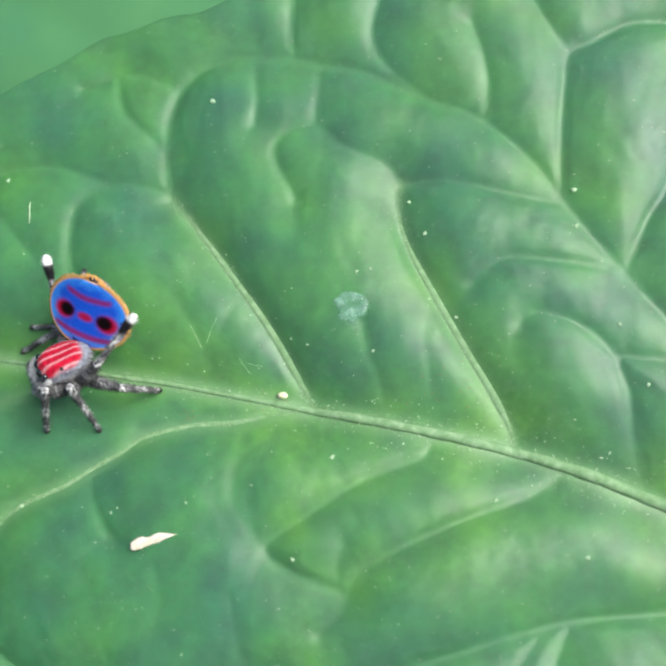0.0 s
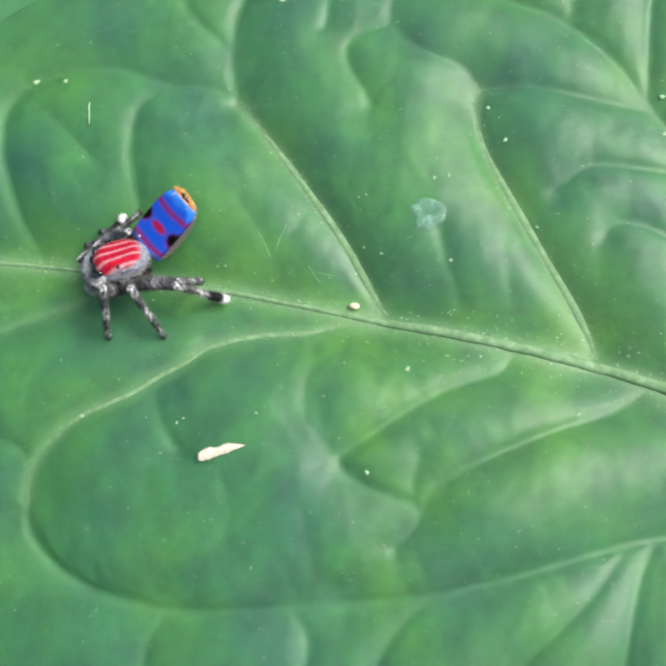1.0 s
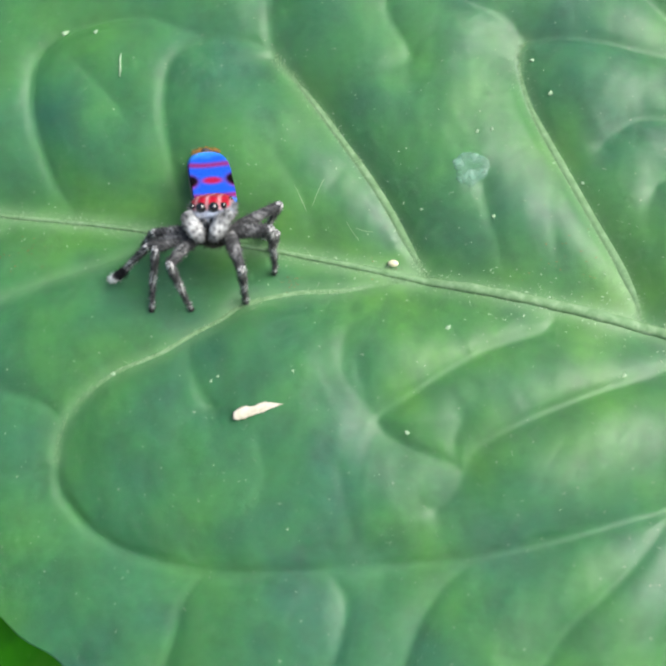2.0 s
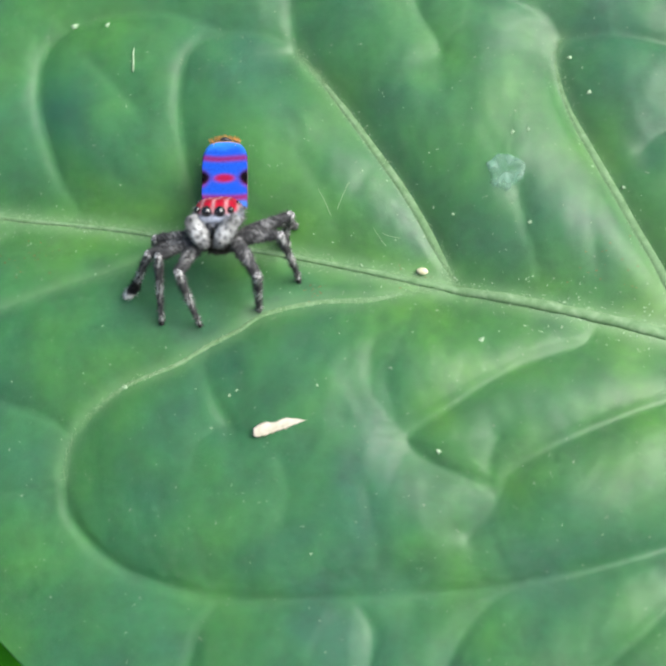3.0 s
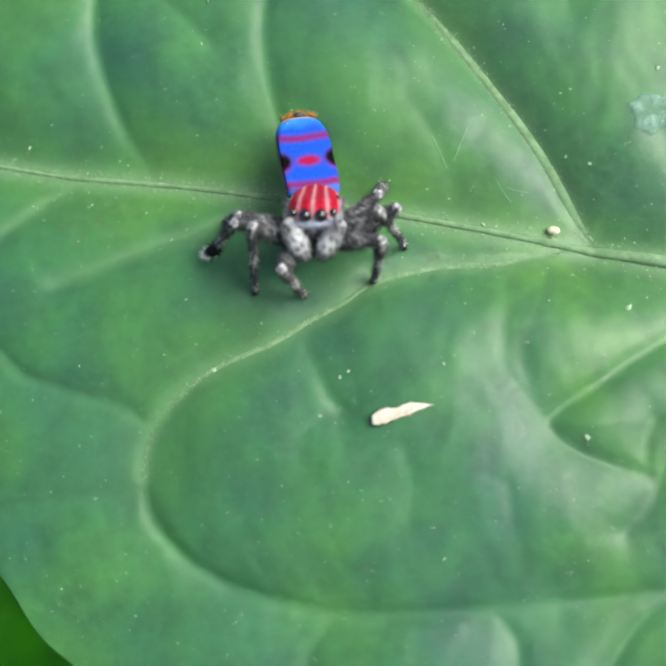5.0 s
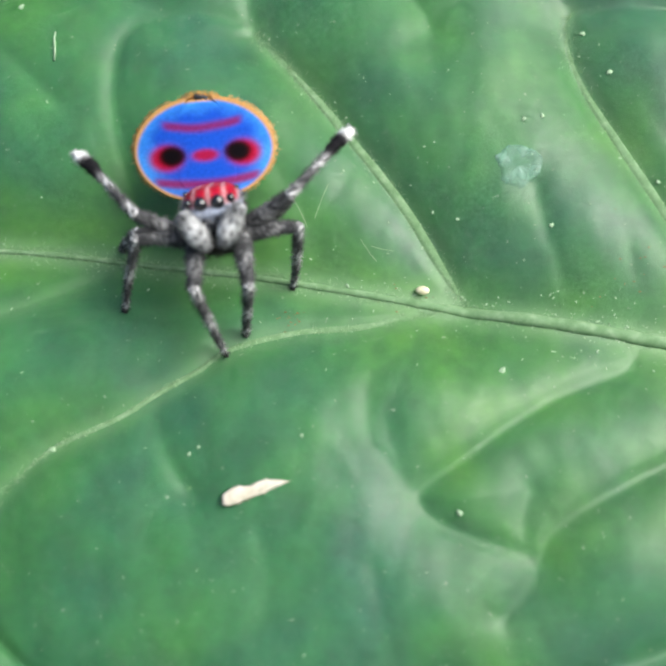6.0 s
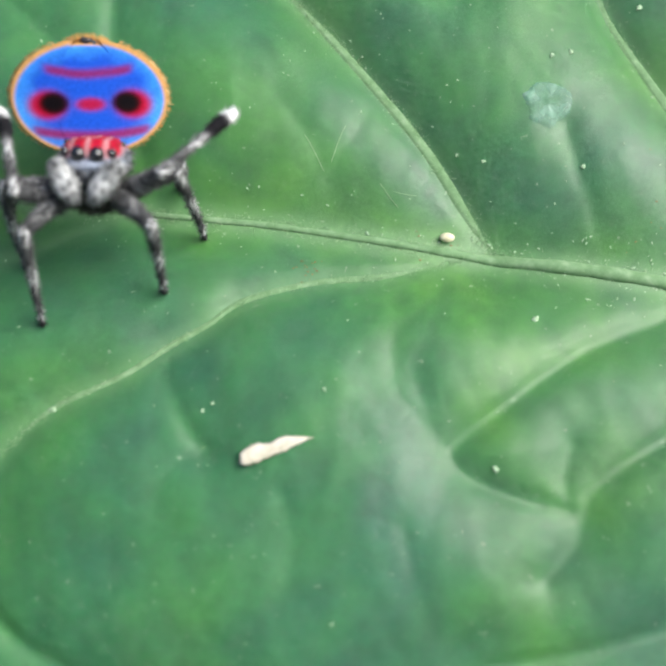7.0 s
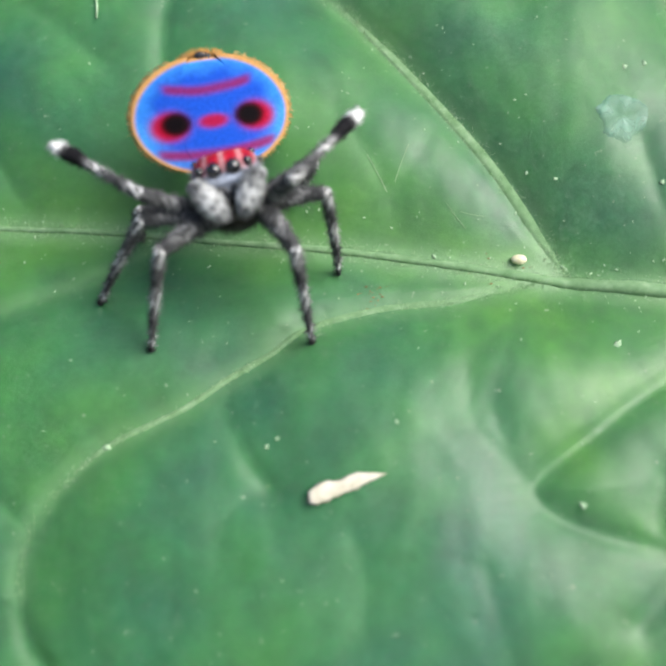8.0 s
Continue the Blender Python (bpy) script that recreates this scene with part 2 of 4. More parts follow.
# ---------------------------------------------------------------- the leaf's plan, in millimetres
MIDRIB = [(44, -15.5), (30, -10.2), (17.2, -5.1), (14.1, -3.8), (10.4, -2.6), (6.6, -1.7), (3.7, -1.1), (1.1, -0.6), (-0.7, -0.25), (-3.0, 0.2), (-5.9, 0.77), (-8.6, 1.2), (-11.5, 1.7), (-14.8, 2.18), (-18.3, 2.58), (-20.8, 3.05), (-25, 3.9), (-30, 4.8)]
VEINS = [  # radius, strength of its valley, points
    (0.15, 1.0, [(1.4, -0.5), (1.1, 0.05), (0.42, 1.3), (-0.39, 2.75), (-1.28, 4.1), (-2.25, 5.45), (-3.4, 7.05), (-4.7, 8.75), (-5.8, 10.05)]),
    (0.095, 0.9, [(-5.8, 10.0), (-6.0, 11.6), (-6.0, 13.8), (-5.3, 16.0), (-3.8, 17.1), (-1.6, 17.4), (1.5, 17.0)]),
    (0.085, 0.9, [(1.5, 16.9), (4.3, 16.1), (6.6, 14.8), (9.0, 13.8), (10.8, 12.5), (12.5, 10.6), (13.6, 8.9), (14.7, 7.3), (16.1, 5.5), (17.7, 3.5), (20.5, 0.2), (23.5, -4), (25, -8)]),
    (0.15, 1.0, [(10.8, -2.4), (10.4, -1.2), (9.7, 0.2), (8.85, 1.65), (8.0, 3.2), (7.0, 5.1), (6.1, 6.9), (5.65, 8.3), (5.5, 9.5), (5.7, 10.3)]),
    (0.08, 0.7, [(5.7, 10.3), (7.9, 10.3), (9.9, 9.8), (11.9, 9.3), (13.5, 9.0)]),
    (0.07, 0.6, [(5.7, 10.3), (5.2, 11.2), (4.2, 11.7), (2.7, 12.4), (1.6, 13.6), (1.7, 15.2), (1.7, 16.7)]),
    (0.13, 0.9, [(0.9, -0.6), (-0.9, -0.9), (-2.3, -1.2), (-4.5, -1.35), (-6.7, -1.9), (-7.7, -2.6), (-9.0, -3.3), (-10.3, -4.1), (-12.6, -5.1), (-14.3, -6.6), (-14.9, -7.8), (-15.0, -8.9)]),
    (0.09, 0.9, [(-15.0, -8.9), (-14.7, -10.3), (-13.6, -11.6), (-12.0, -12.6), (-9.9, -13.2), (-7.4, -13.6), (-3.4, -13.4), (-0.5, -13.1)]),
    (0.095, 1.1, [(-0.5, -13.1), (3.1, -12.7), (6.6, -11.9), (10.2, -10.8), (13.2, -10.1), (18, -9.6), (23, -8.3), (26, -8.6)]),
    (0.09, 0.85, [(7.1, -2.0), (6.6, -2.9), (5.9, -3.2), (4.0, -3.9), (2.4, -4.8), (0.9, -5.8), (-0.3, -6.6), (-0.6, -7.1), (-0.0, -7.8), (1.3, -8.4), (2.7, -8.8)]),
    (0.09, 0.85, [(13.0, -3.5), (12.3, -4.2), (11.0, -4.9), (9.1, -5.5), (7.3, -6.2), (5.3, -7.1), (3.6, -8.1), (3.1, -8.9), (2.7, -9.8), (1.8, -10.7)]),
    (0.06, 0.6, [(2.7, -8.8), (2.6, -7.8), (2.9, -6.9)]),
    (0.10, 0.6, [(-10.8, 1.45), (-12.1, 0.75), (-13.4, 0.1), (-15.0, -0.4), (-16.0, -0.8), (-17.4, -1.3), (-18.6, -1.7)]),
    (0.10, 0.7, [(-18.1, 2.45), (-19.1, 1.7), (-20.2, 0.8), (-21.3, 0.1), (-22, -1), (-22.5, -2.6)]),
    (0.09, 0.8, [(-15.0, 1.8), (-15.5, 3.0), (-16.2, 4.2), (-16.9, 6.0), (-17.4, 7.7), (-17.5, 9.3), (-17.2, 10.4), (-16.3, 11.3), (-14.6, 11.9), (-11.9, 12.0), (-9.1, 11.0)]),
    (0.06, 0.6, [(-9.4, 1.2), (-9.8, 2.8), (-10.3, 4.7), (-10.7, 6.5), (-10.8, 8.2), (-10.6, 9.7), (-9.9, 10.5), (-8.7, 10.9), (-6.9, 10.7), (-5.7, 10.3)]),
    (0.06, 0.6, [(-15.0, -6.9), (-15.7, -6.4), (-17.1, -6.0), (-18.7, -5.5), (-19.7, -5.1), (-21.3, -3.6), (-22.5, -2.6)]),
    (0.05, 0.4, [(-15.0, -9.1), (-16.9, -9.6), (-18.4, -9.8), (-20.6, -10.2)]),
    (0.05, 0.4, [(3.8, 3.4), (4.1, 2.0), (4.5, 0.8), (4.7, -0.8)]),
    (0.06, 0.6, [(9.0, 5.2), (9.8, 5.9), (10.8, 6.4), (12.7, 6.2), (15.4, 5.8)]),
    (0.07, 0.7, [(16.4, -4.7), (16.0, -2.0), (15.9, 0.0), (15.5, 1.2), (15.9, 1.6), (17.6, 1.4), (18.8, 2.0)]),
    (0.06, 0.6, [(11.2, 3.2), (11.7, 3.7), (13.0, 3.5), (14.5, 2.6), (15.4, 1.6)]),
    (0.06, 0.6, [(0.4, 17.2), (0.3, 18.9), (0.4, 20.5), (0.9, 23)]),
    (0.06, 0.7, [(6.7, 15.0), (5.3, 16.3), (4.5, 17.7), (4.5, 19.2), (5.1, 20.8), (6.5, 23)]),
    (0.08, 0.9, [(13.3, 9.4), (13.5, 12.7), (13.8, 15.3), (14.1, 16.8), (15.2, 17.3), (16.9, 18.2), (18.6, 18.3), (21, 18)]),
    (0.06, 0.7, [(14.1, 16.8), (13.4, 17.9), (12.7, 19.2), (11.8, 22)]),
    (0.07, 0.9, [(16.1, 5.6), (16.9, 7.3), (17.5, 8.5), (18.1, 9.3), (19.2, 12), (19.4, 16)]),
    (0.06, 0.6, [(9.9, 13.3), (10.1, 15.1), (9.9, 16.6), (9.4, 18.5)]),
    (0.05, 0.5, [(-1.5, 13.6), (-1.4, 14.9), (-1.6, 17.2)]),
    (0.05, 0.6, [(1.5, 13.6), (0.2, 13.2), (-0.5, 12.4), (-0.3, 11.3), (0.4, 10.1), (0.6, 9.5)]),
    (0.05, 0.5, [(-8.9, -3.3), (-9.1, -4.2), (-8.8, -5.0), (-8.3, -6.0), (-7.8, -6.6)]),
    (0.05, 0.22, [(-2.1, -1.2), (-2.0, -3.0), (-2.2, -4.7), (-1.8, -5.6), (-0.7, -6.8)]),
    (0.06, 0.8, [(3.8, -12.6), (2.7, -13.3), (1.8, -14.3), (1.1, -15.5), (0.2, -18)]),
    (0.06, 0.8, [(12.8, -10.2), (12.3, -11.2), (11.8, -12.7), (11.2, -15.2), (10.6, -18)]),
    (0.05, 0.6, [(11.6, -10.5), (10.1, -12.4), (8.3, -14.2), (7.1, -15.3), (6, -17)]),
    (0.05, 0.6, [(-2.5, -13.4), (-1.9, -14.4), (-1.9, -15.5), (-2.5, -17.5)]),
    (0.05, 0.6, [(-7.8, -13.5), (-8.8, -14.6), (-9.1, -15.7), (-9.6, -17.5)]),
    (0.05, 0.5, [(-6.0, 12.5), (-7.2, 13.6), (-8.4, 14.8), (-8.8, 17)]),
    (0.05, 0.5, [(-5.4, 15.8), (-7, 16.6), (-8.6, 16.9), (-10.6, 16.2)]),
    (0.05, 0.35, [(-15.5, 10.0), (-14.6, 9.2), (-13.7, 8.3), (-12.9, 7.4)]),
    (0.04, 0.2, [(-5.5, 5.0), (-4.5, 3.6), (-3.9, 2.2), (-3.7, 0.7)]),
    (0.04, 0.2, [(-2.4, 4.4), (-3.3, 3.0), (-3.8, 2.1)]),
    (0.04, 0.2, [(7.1, 0.2), (6.7, 2.2), (7.0, 4.8)]),
    (0.04, 0.2, [(11.1, 0.5), (10.7, 2.2), (11.4, 4.1)]),
    (0.04, 0.2, [(0.5, 8.2), (0.6, 9.8), (1.5, 10.5)]),
    (0.04, 0.2, [(-5.6, -8.1), (-5.3, -9.5), (-5.9, -10.9)]),
    (0.04, 0.2, [(-2.2, -9.1), (-1.9, -10.7), (-1.4, -12.6)]),
    (0.04, 0.2, [(-9.3, -8.4), (-9.1, -7.3), (-7.8, -6.4)]),
    (0.04, 0.2, [(-1.6, -4.5), (-1.1, -6.2), (-0.8, -7.6)]),
]
LINES = [smooth_line(p) for _, _, p in VEINS]
MID_LINE = smooth_line(MIDRIB)
COARSE = [smooth_line(p, 0.7) for _, _, p in VEINS]
MID_COARSE = smooth_line(MIDRIB, 0.8)


def distance_to(line, pts):
    best = np.full(len(pts), 1e9)
    for a, b_ in zip(line[:-1], line[1:]):
        ab = b_ - a
        s = np.clip(((pts - a) @ ab) / (ab @ ab + 1e-12), 0, 1)
        d = pts - a - s[:, None] * ab
        best = np.minimum(best, (d * d).sum(1))
    return np.sqrt(best)


def blade_height(pts):
    """Height of the upper skin in mm, and how much of a vein lies there."""
    pts = np.asarray(pts, float).reshape(-1, 2)
    x, y = pts[:, 0], pts[:, 1]
    far = np.maximum(0, np.hypot(x + 1, y) - 20)
    h = 0.10 + 0.0049 * x - 0.0078 * y - 0.0017 * x * np.clip(x, -24, 24) + 0.001 * np.clip(x, -22, 22) * np.clip(y, -20, 20)
    h -= 0.006 * far ** 1.7
    d = distance_to(MID_COARSE, pts)
    h -= 0.73 * np.exp(-(d / 3.0) ** 2)
    tint = 0.8 * np.exp(-(d / 0.45) ** 2)
    pillow, valley = 1 - 0.8 * np.exp(-(d / 1.9) ** 2), np.exp(-(d / 0.9) ** 2)
    for (r, s, _), line in zip(VEINS, COARSE):
        box = (x > line[:, 0].min() - 5) & (x < line[:, 0].max() + 5) & (y > line[:, 1].min() - 5) & (y < line[:, 1].max() + 5)
        if not box.any():
            continue
        q = distance_to(line, pts[box])
        fade = np.clip(1 - (q / 5) ** 2, 0, 1) ** 2
        pillow[box] *= 1 - 0.95 * s * fade * np.exp(-(np.sqrt(q * q + 0.02) - 0.14) / (0.95 + 5.0 * r))
        if r > 0.145:
            h[box] -= 0.34 * fade * np.exp(-(np.sqrt(q * q + 0.04) - 0.2) / 1.9)
        valley[box] = np.maximum(valley[box], s * np.exp(-(q / (0.17 + 1.3 * r)) ** 2))
        tint[box] = np.maximum(tint[box], (0.9 * r if r < 0.1 else 0.06 + 3.0 * r) * np.exp(-(q / (0.24 + 1.2 * r)) ** 2))
    h -= 0.006 * np.maximum(0, -(0.5 * x + 0.87 * y) - 6) ** 2
    h -= 0.085 * (x - 9) * np.exp(-((x - 9) / 5) ** 2 - ((y + 8.5) / 2.2) ** 2)
    h += 0.06 * (x - 6) * np.exp(-((x - 6) / 7) ** 2 - ((y + 14.0) / 2.0) ** 2)
    h += 0.70 * pillow - 0.09 * valley
    h += 0.042 * np.sin(0.9 * x + 0.9 * np.sin(0.7 * y)) * np.sin(0.8 * y + 0.8 * np.sin(0.9 * x)) * (1 - valley)
    h += 0.012 * np.sin(4.1 * x + 1.7 * np.sin(1.1 * y)) * np.sin(1.6 * y + 1.2 * np.sin(2.3 * x)) * (1 - valley)
    return h, tint


def height_at(x, y):
    return float(blade_height([(x, y)])[0][0])


# ---------------------------------------------------------------- the leaf
def build_leaf():
    leaf = tagged(new("leaf"), "broad mid-green leaf with pale raised veins, sloping towards the light", "leaf")
    leaf.matrix_basis = LEAF
    tip, base = np.array((-31.0, 4.9)), np.array((44.0, -15.5))
    ns, nq = 500, 400
    s = np.linspace(0, 1, ns)
    axis = (base - tip) / np.linalg.norm(base - tip)
    side = np.array((-axis[1], axis[0]))
    length = np.linalg.norm(base - tip)
    along = length * s
    upper = np.interp(along, [0, 2, 5, 9.3, 11.5, 16, 22, 32, 46, 60, 70, length], [0, 3.5, 7.4, 12.0, 14.3, 18.2, 22.0, 26.5, 29, 26, 17, 0.5])
    lower = np.interp(along, [0, 2, 5, 10, 14.9, 18.6, 21.8, 30, 46, 60, 70, length], [0, 3.3, 6.8, 11.0, 14.1, 16.3, 17.5, 20.3, 23.5, 20.5, 13, 0.5])
    smoothing = np.hanning(31) / np.hanning(31).sum()
    upper, lower = (np.convolve(np.pad(w, 15, mode="edge"), smoothing, mode="valid") for w in (upper, lower))
    q = np.linspace(-1, 1, nq)
    S, Q = np.meshgrid(along, q, indexing="ij")
    W = np.where(Q > 0, upper[:, None], lower[:, None]) * (1 + 0.010 * np.sin(S * 0.8) + 0.006 * np.sin(S * 1.9 + 1))
    X = tip[0] + axis[0] * S + side[0] * Q * W
    Y = tip[1] + axis[1] * S + side[1] * Q * W
    pts = np.stack([X.ravel(), Y.ravel()], 1)
    h, tint = blade_height(pts)
    top = np.c_[pts, h] * MM
    idx = np.arange(ns * nq).reshape(ns, nq)
    quads = np.stack([idx[:-1, :-1], idx[1:, :-1], idx[1:, 1:], idx[:-1, 1:]], -1).reshape(-1, 4)
    me = bpy.data.meshes.new("blade")
    me.from_pydata(top.tolist(), [], quads.tolist())
    me.materials.append(LEAF_MAT)
    me.polygons.foreach_set("use_smooth", [True] * len(me.polygons))
    at = me.attributes.new("vein", "FLOAT", "POINT")
    at.data.foreach_set("value", np.clip(tint, 0, 1))
    near = np.exp(-(distance_to(MID_COARSE, pts) / 2.6) ** 2)
    for k in (0, 3, 6, 9, 10):
        near = np.maximum(near, 0.8 * np.exp(-(distance_to(COARSE[k], pts) / 1.6) ** 2))
    me.attributes.new("rib", "FLOAT", "POINT").data.foreach_set("value", np.clip(near, 0, 1))
    blade = part("blade", me, leaf)
    mod = blade.modifiers.new("thickness", "SOLIDIFY")
    mod.thickness, mod.offset = 0.28 * MM, -1
    line = MID_LINE
    z = blade_height(line)[0]
    rad = np.interp(line[:, 0], [-30, -20, -8, -1, 0.6, 1.6, 5, 17, 44], [0.05, 0.08, 0.105, 0.125, 0.16, 0.20, 0.23, 0.28, 0.5])
    wob = np.arange(len(line))
    rad = rad * (1 + 0.06 * np.sin(wob * 0.9) + 0.05 * np.sin(wob * 2.3 + 1) + 0.04 * np.sin(wob * 0.31))
    path = np.c_[line, z]
    v, f = tube(path * MM, rad * MM, 12, 0.8)
    part("midrib", mesh_from("midrib", v, f, VEIN_MAT), leaf, "pale green midrib")
    for (r, s_, _), line in zip(VEINS, LINES):
        z = blade_height(line)[0]
        t = np.linspace(0, 1, len(line))
        ends = np.clip(np.minimum(t * (6 if r > 0.097 else 30), (1 - t) * (3.5 if r > 0.097 else 30)), 0, 1)
        rad = r * (1.85 if r > 0.145 else 1.1 if r > 0.125 else 1.0) * (1.1 - 0.35 * t) * (0.55 + 0.45 * ends)
        sink = 0.55 - 0.35 * ends if r > 0.145 else 0.85 - 0.55 * ends if r > 0.11 else 0.95 - 0.35 * ends if r > 0.097 else 1.2 - 0.2 * ends
        v, f = tube(np.c_[line, z - sink * rad] * MM, rad * MM, 10, 0.55)
        part("vein", mesh_from("vein", v, f, VEIN_MAT), leaf)
    return leaf


leaf = build_leaf()


# ---------------------------------------------------------------- small things lying on the leaf
def lay(name, verts, faces, mat, x, y, label, category, turn=0, lift=0.0, group="", smooth=True):
    ob = new(name, mesh_from(name, [np.array(v) * MM for v in verts], faces, mat, smooth))
    ob.matrix_basis = on_leaf(x, y, height_at(x, y) + lift, 0, 0, turn)
    return tagged(ob, label, category, group)


def build_chip():
    """A flake of dry bud scale, wide at one end and drawn to a point at the other."""
    rng = np.random.default_rng(3)
    n, k = 26, 8
    verts, faces = [], []
    for i in range(n):
        s = i / (n - 1)
        x = -1.05 + 2.2 * s
        w = 0.30 * (1 + 0.05 * math.sin(11 * s) + 0.04 * math.sin(23 * s + 1)) * (min(1, 0.25 + s * 5) ** 0.5) * (1 - 0.35 * s) * (1 if s < 0.55 else max(0.04, 1 - ((s - 0.55) / 0.45) ** 1.2))
        mid = 0.16 * math.sin(s * 2.6 - 0.6) + 0.10 * s
        for j in range(k):
            a = 2 * math.pi * j / k
            notch = 1 - 0.38 * math.exp(-((s - 0.40) / 0.09) ** 2) if math.cos(a) > 0.2 else 1
            verts.append((x, mid + w * notch * math.cos(a) * (1 + rng.normal(0, 0.06)), 0.05 + 0.05 * math.sin(a) * (w / 0.3) ** 0.4 + 0.05 * s * s))
    for i in range(n - 1):
        for j in range(k):
            j2 = (j + 1) % k
            faces.append((i * k + j, (i + 1) * k + j, (i + 1) * k + j2, i * k + j2))
    faces += [tuple(range(k)), tuple(range((n - 1) * k, n * k))[::-1]]
    lay("bud_scale", verts, faces, CREAM_MAT, -5.75, -6.75, "cream-white dry flake lying on the leaf blade", "debris", 5)


def build_egg():
    v, f = ball((0, 0, 0.16), (0.25, 0.16, 0.14), 10, 16, lambda q: (q[0], q[1] * (1 + 0.2 * q[0]), q[2]))
    return lay("egg", v, f, EGG_MAT, -0.11, 0.10, "small cream-coloured oval egg beside the vein junction", "egg", -4)


def build_film():
    """A dried drop: a thin wavy film with a six-sided outline and fibres at its rim."""
    rng = np.random.default_rng(8)
    rings, sides = 9, 48
    verts, faces = [(0, 0, 0.05)], []
    for i in range(1, rings + 1):
        r = i / rings
        for k in range(sides):
            a = 2 * math.pi * k / sides
            hexa = 0.94 / math.cos(0.8 * (((a + 0.4) % (math.pi / 3)) - math.pi / 6))
            rr = 0.78 * r * hexa * (1 + (0.07 * math.sin(3 * a + 1) + 0.04 * math.sin(7 * a) + rng.normal(0, 0.030)) * r)
            x, y = rr * math.cos(a), rr * math.sin(a)
            lift = height_at(3.28 + x, 4.07 + y) - height_at(3.28, 4.07)
            verts.append((x, y, lift + (0.035 + 0.014 * math.exp(-((r - 0.9) / 0.12) ** 2) ) * (1 if i < rings else 0.1) + rng.normal(0, 0.006)))
    for k in range(sides):
        faces.append((0, 1 + k, 1 + (k + 1) % sides))
    for i in range(rings - 1):
        for k in range(sides):
            a, b_ = 1 + i * sides + k, 1 + i * sides + (k + 1) % sides
            faces.append((a, a + sides, b_ + sides, b_))
    lay("dried_drop", verts, faces, FILM_MAT, 3.28, 4.07, "pale bluish dried film with a six-sided outline on the leaf", "residue")


def build_dots():
    """The pale grains that stand out one by one, then the scattered dust."""
    rng = np.random.default_rng(11)
    spots = [(2.34, -2.9, 0.13), (6.07, 9.38, 0.11), (6.81, 7.67, 0.12), (13.93, 9.63, 0.14), (13.95, 7.86, 0.12), (-3.67, 14.93, 0.15), (-16.04, 11.53, 0.17),
             (-14.4, 11.4, 0.12), (8.2, 3.6, 0.09), (9.75, -4.9, 0.10), (0.6, -7.5, 0.11), (13.6, -7.4, 0.11), (3.57, 5.75, 0.09), (4.23, 5.9, 0.09), (4.3, 2.0, 0.09), (15.6, 3.0, 0.10), (16.7, 0.2, 0.10),
             (-12.5, -5.05, 0.12), (-4.27, -4.98, 0.07), (-0.35, 0.0, 0.06), (1.16, 2.4, 0.07), (-7.9, -5.4, 0.07), (-7.6, -5.2, 0.06)]
    shape = ball((0, 0, 0.22), (1.25, 0.9, 0.30), 6, 14, lambda q: q * (1 + 0.38 * math.sin(5 * math.atan2(q[1], q[0]) + 1) * math.hypot(q[0], q[1]) + 0.2 * math.sin(9 * q[0] + 4 * q[1])))
    me = mesh_from("grain", [np.array(v) * MM for v in shape[0]], shape[1], DUST_MAT)
    for x, y, r in spots:
        ob = tagged(new("grain", me), "tiny pale grain of dust on the leaf blade", "grain", "grains on the leaf")
        ob.matrix_basis = on_leaf(x, y, height_at(x, y), 0, 0, rng.uniform(0, 360)) @ Matrix.Scale(r * 0.8, 4)
    # the upright pale bristle
    v, f = tube([(0, -0.55, 0.05), (0.02, -0.1, 0.12), (-0.02, 0.3, 0.12), (0.0, 0.6, 0.06)], [0.03, 0.04, 0.035, 0.02], 7)
    lay("bristle", v, f, DUST_MAT, -12.93, 9.45, "thin pale bristle lying on the leaf", "fibre")
    for a, b_, c in [((-4.54, 3.51), (-4.25, 2.95), (-3.99, 2.37)), ((-3.23, 3.78), (-3.50, 3.20), (-3.73, 2.63)), ((-1.80, 1.64), (-1.42, 1.53), (-1.04, 1.48)), ((-2.19, 1.89), (-1.92, 1.48), (-1.65, 1.13))]:
        line = smooth_line([a, b_, c], 0.12) - np.array(b_)
        z = np.array([height_at(*(q + np.array(b_))) for q in line]) - height_at(*b_)
        v, f = tube(np.c_[line, z + 0.008], np.full(len(line), 0.009), 6)
        lay("fibre", v, f, HAIR_MAT, *b_, "fine pale fibre lying flat on the leaf", "fibre", 0, 0.0, "fibres on the leaf")
    verts, faces = [], []
    pts, sizes = [], []
    for line, n, wide in [(MID_LINE, 420, 0.8), (MID_LINE[60:170], 420, 0.7), (LINES[0], 50, 0.9), (LINES[3], 40, 0.8)]:
        for _ in range(n):
            i = rng.integers(0, len(line))
            p = line[i] + rng.normal(0, wide, 2)
            pts.append(p)
            sizes.append(abs(rng.normal(0, 0.022)) + 0.016)
    for _ in range(260):
        pts.append((rng.uniform(-21, 19), rng.uniform(-14, 19)))
        sizes.append(abs(rng.normal(0, 0.018)) + 0.012)
    pts = np.array(pts)
    sizes = np.array(sizes)
    keep = np.abs(pts[:, 0]) < 22
    pts, sizes = pts[keep], sizes[keep]
    hs = blade_height(pts)[0]
    unit, uf = ball((0, 0, 0.2), (1.3, 0.6, 0.3), 3, 6)
    for p, h, r in zip(pts, hs, sizes):
        k = len(verts)
        a = rng.uniform(0, 6.28)
        c, s = math.cos(a), math.sin(a)
        for q in unit:
            verts.append(((p[0] + r * (c * q[0] - s * q[1])) * MM, (p[1] + r * (s * q[0] + c * q[1])) * MM, (h + r * q[2]) * MM))
        faces += [tuple(i + k for i in q) for q in uf]
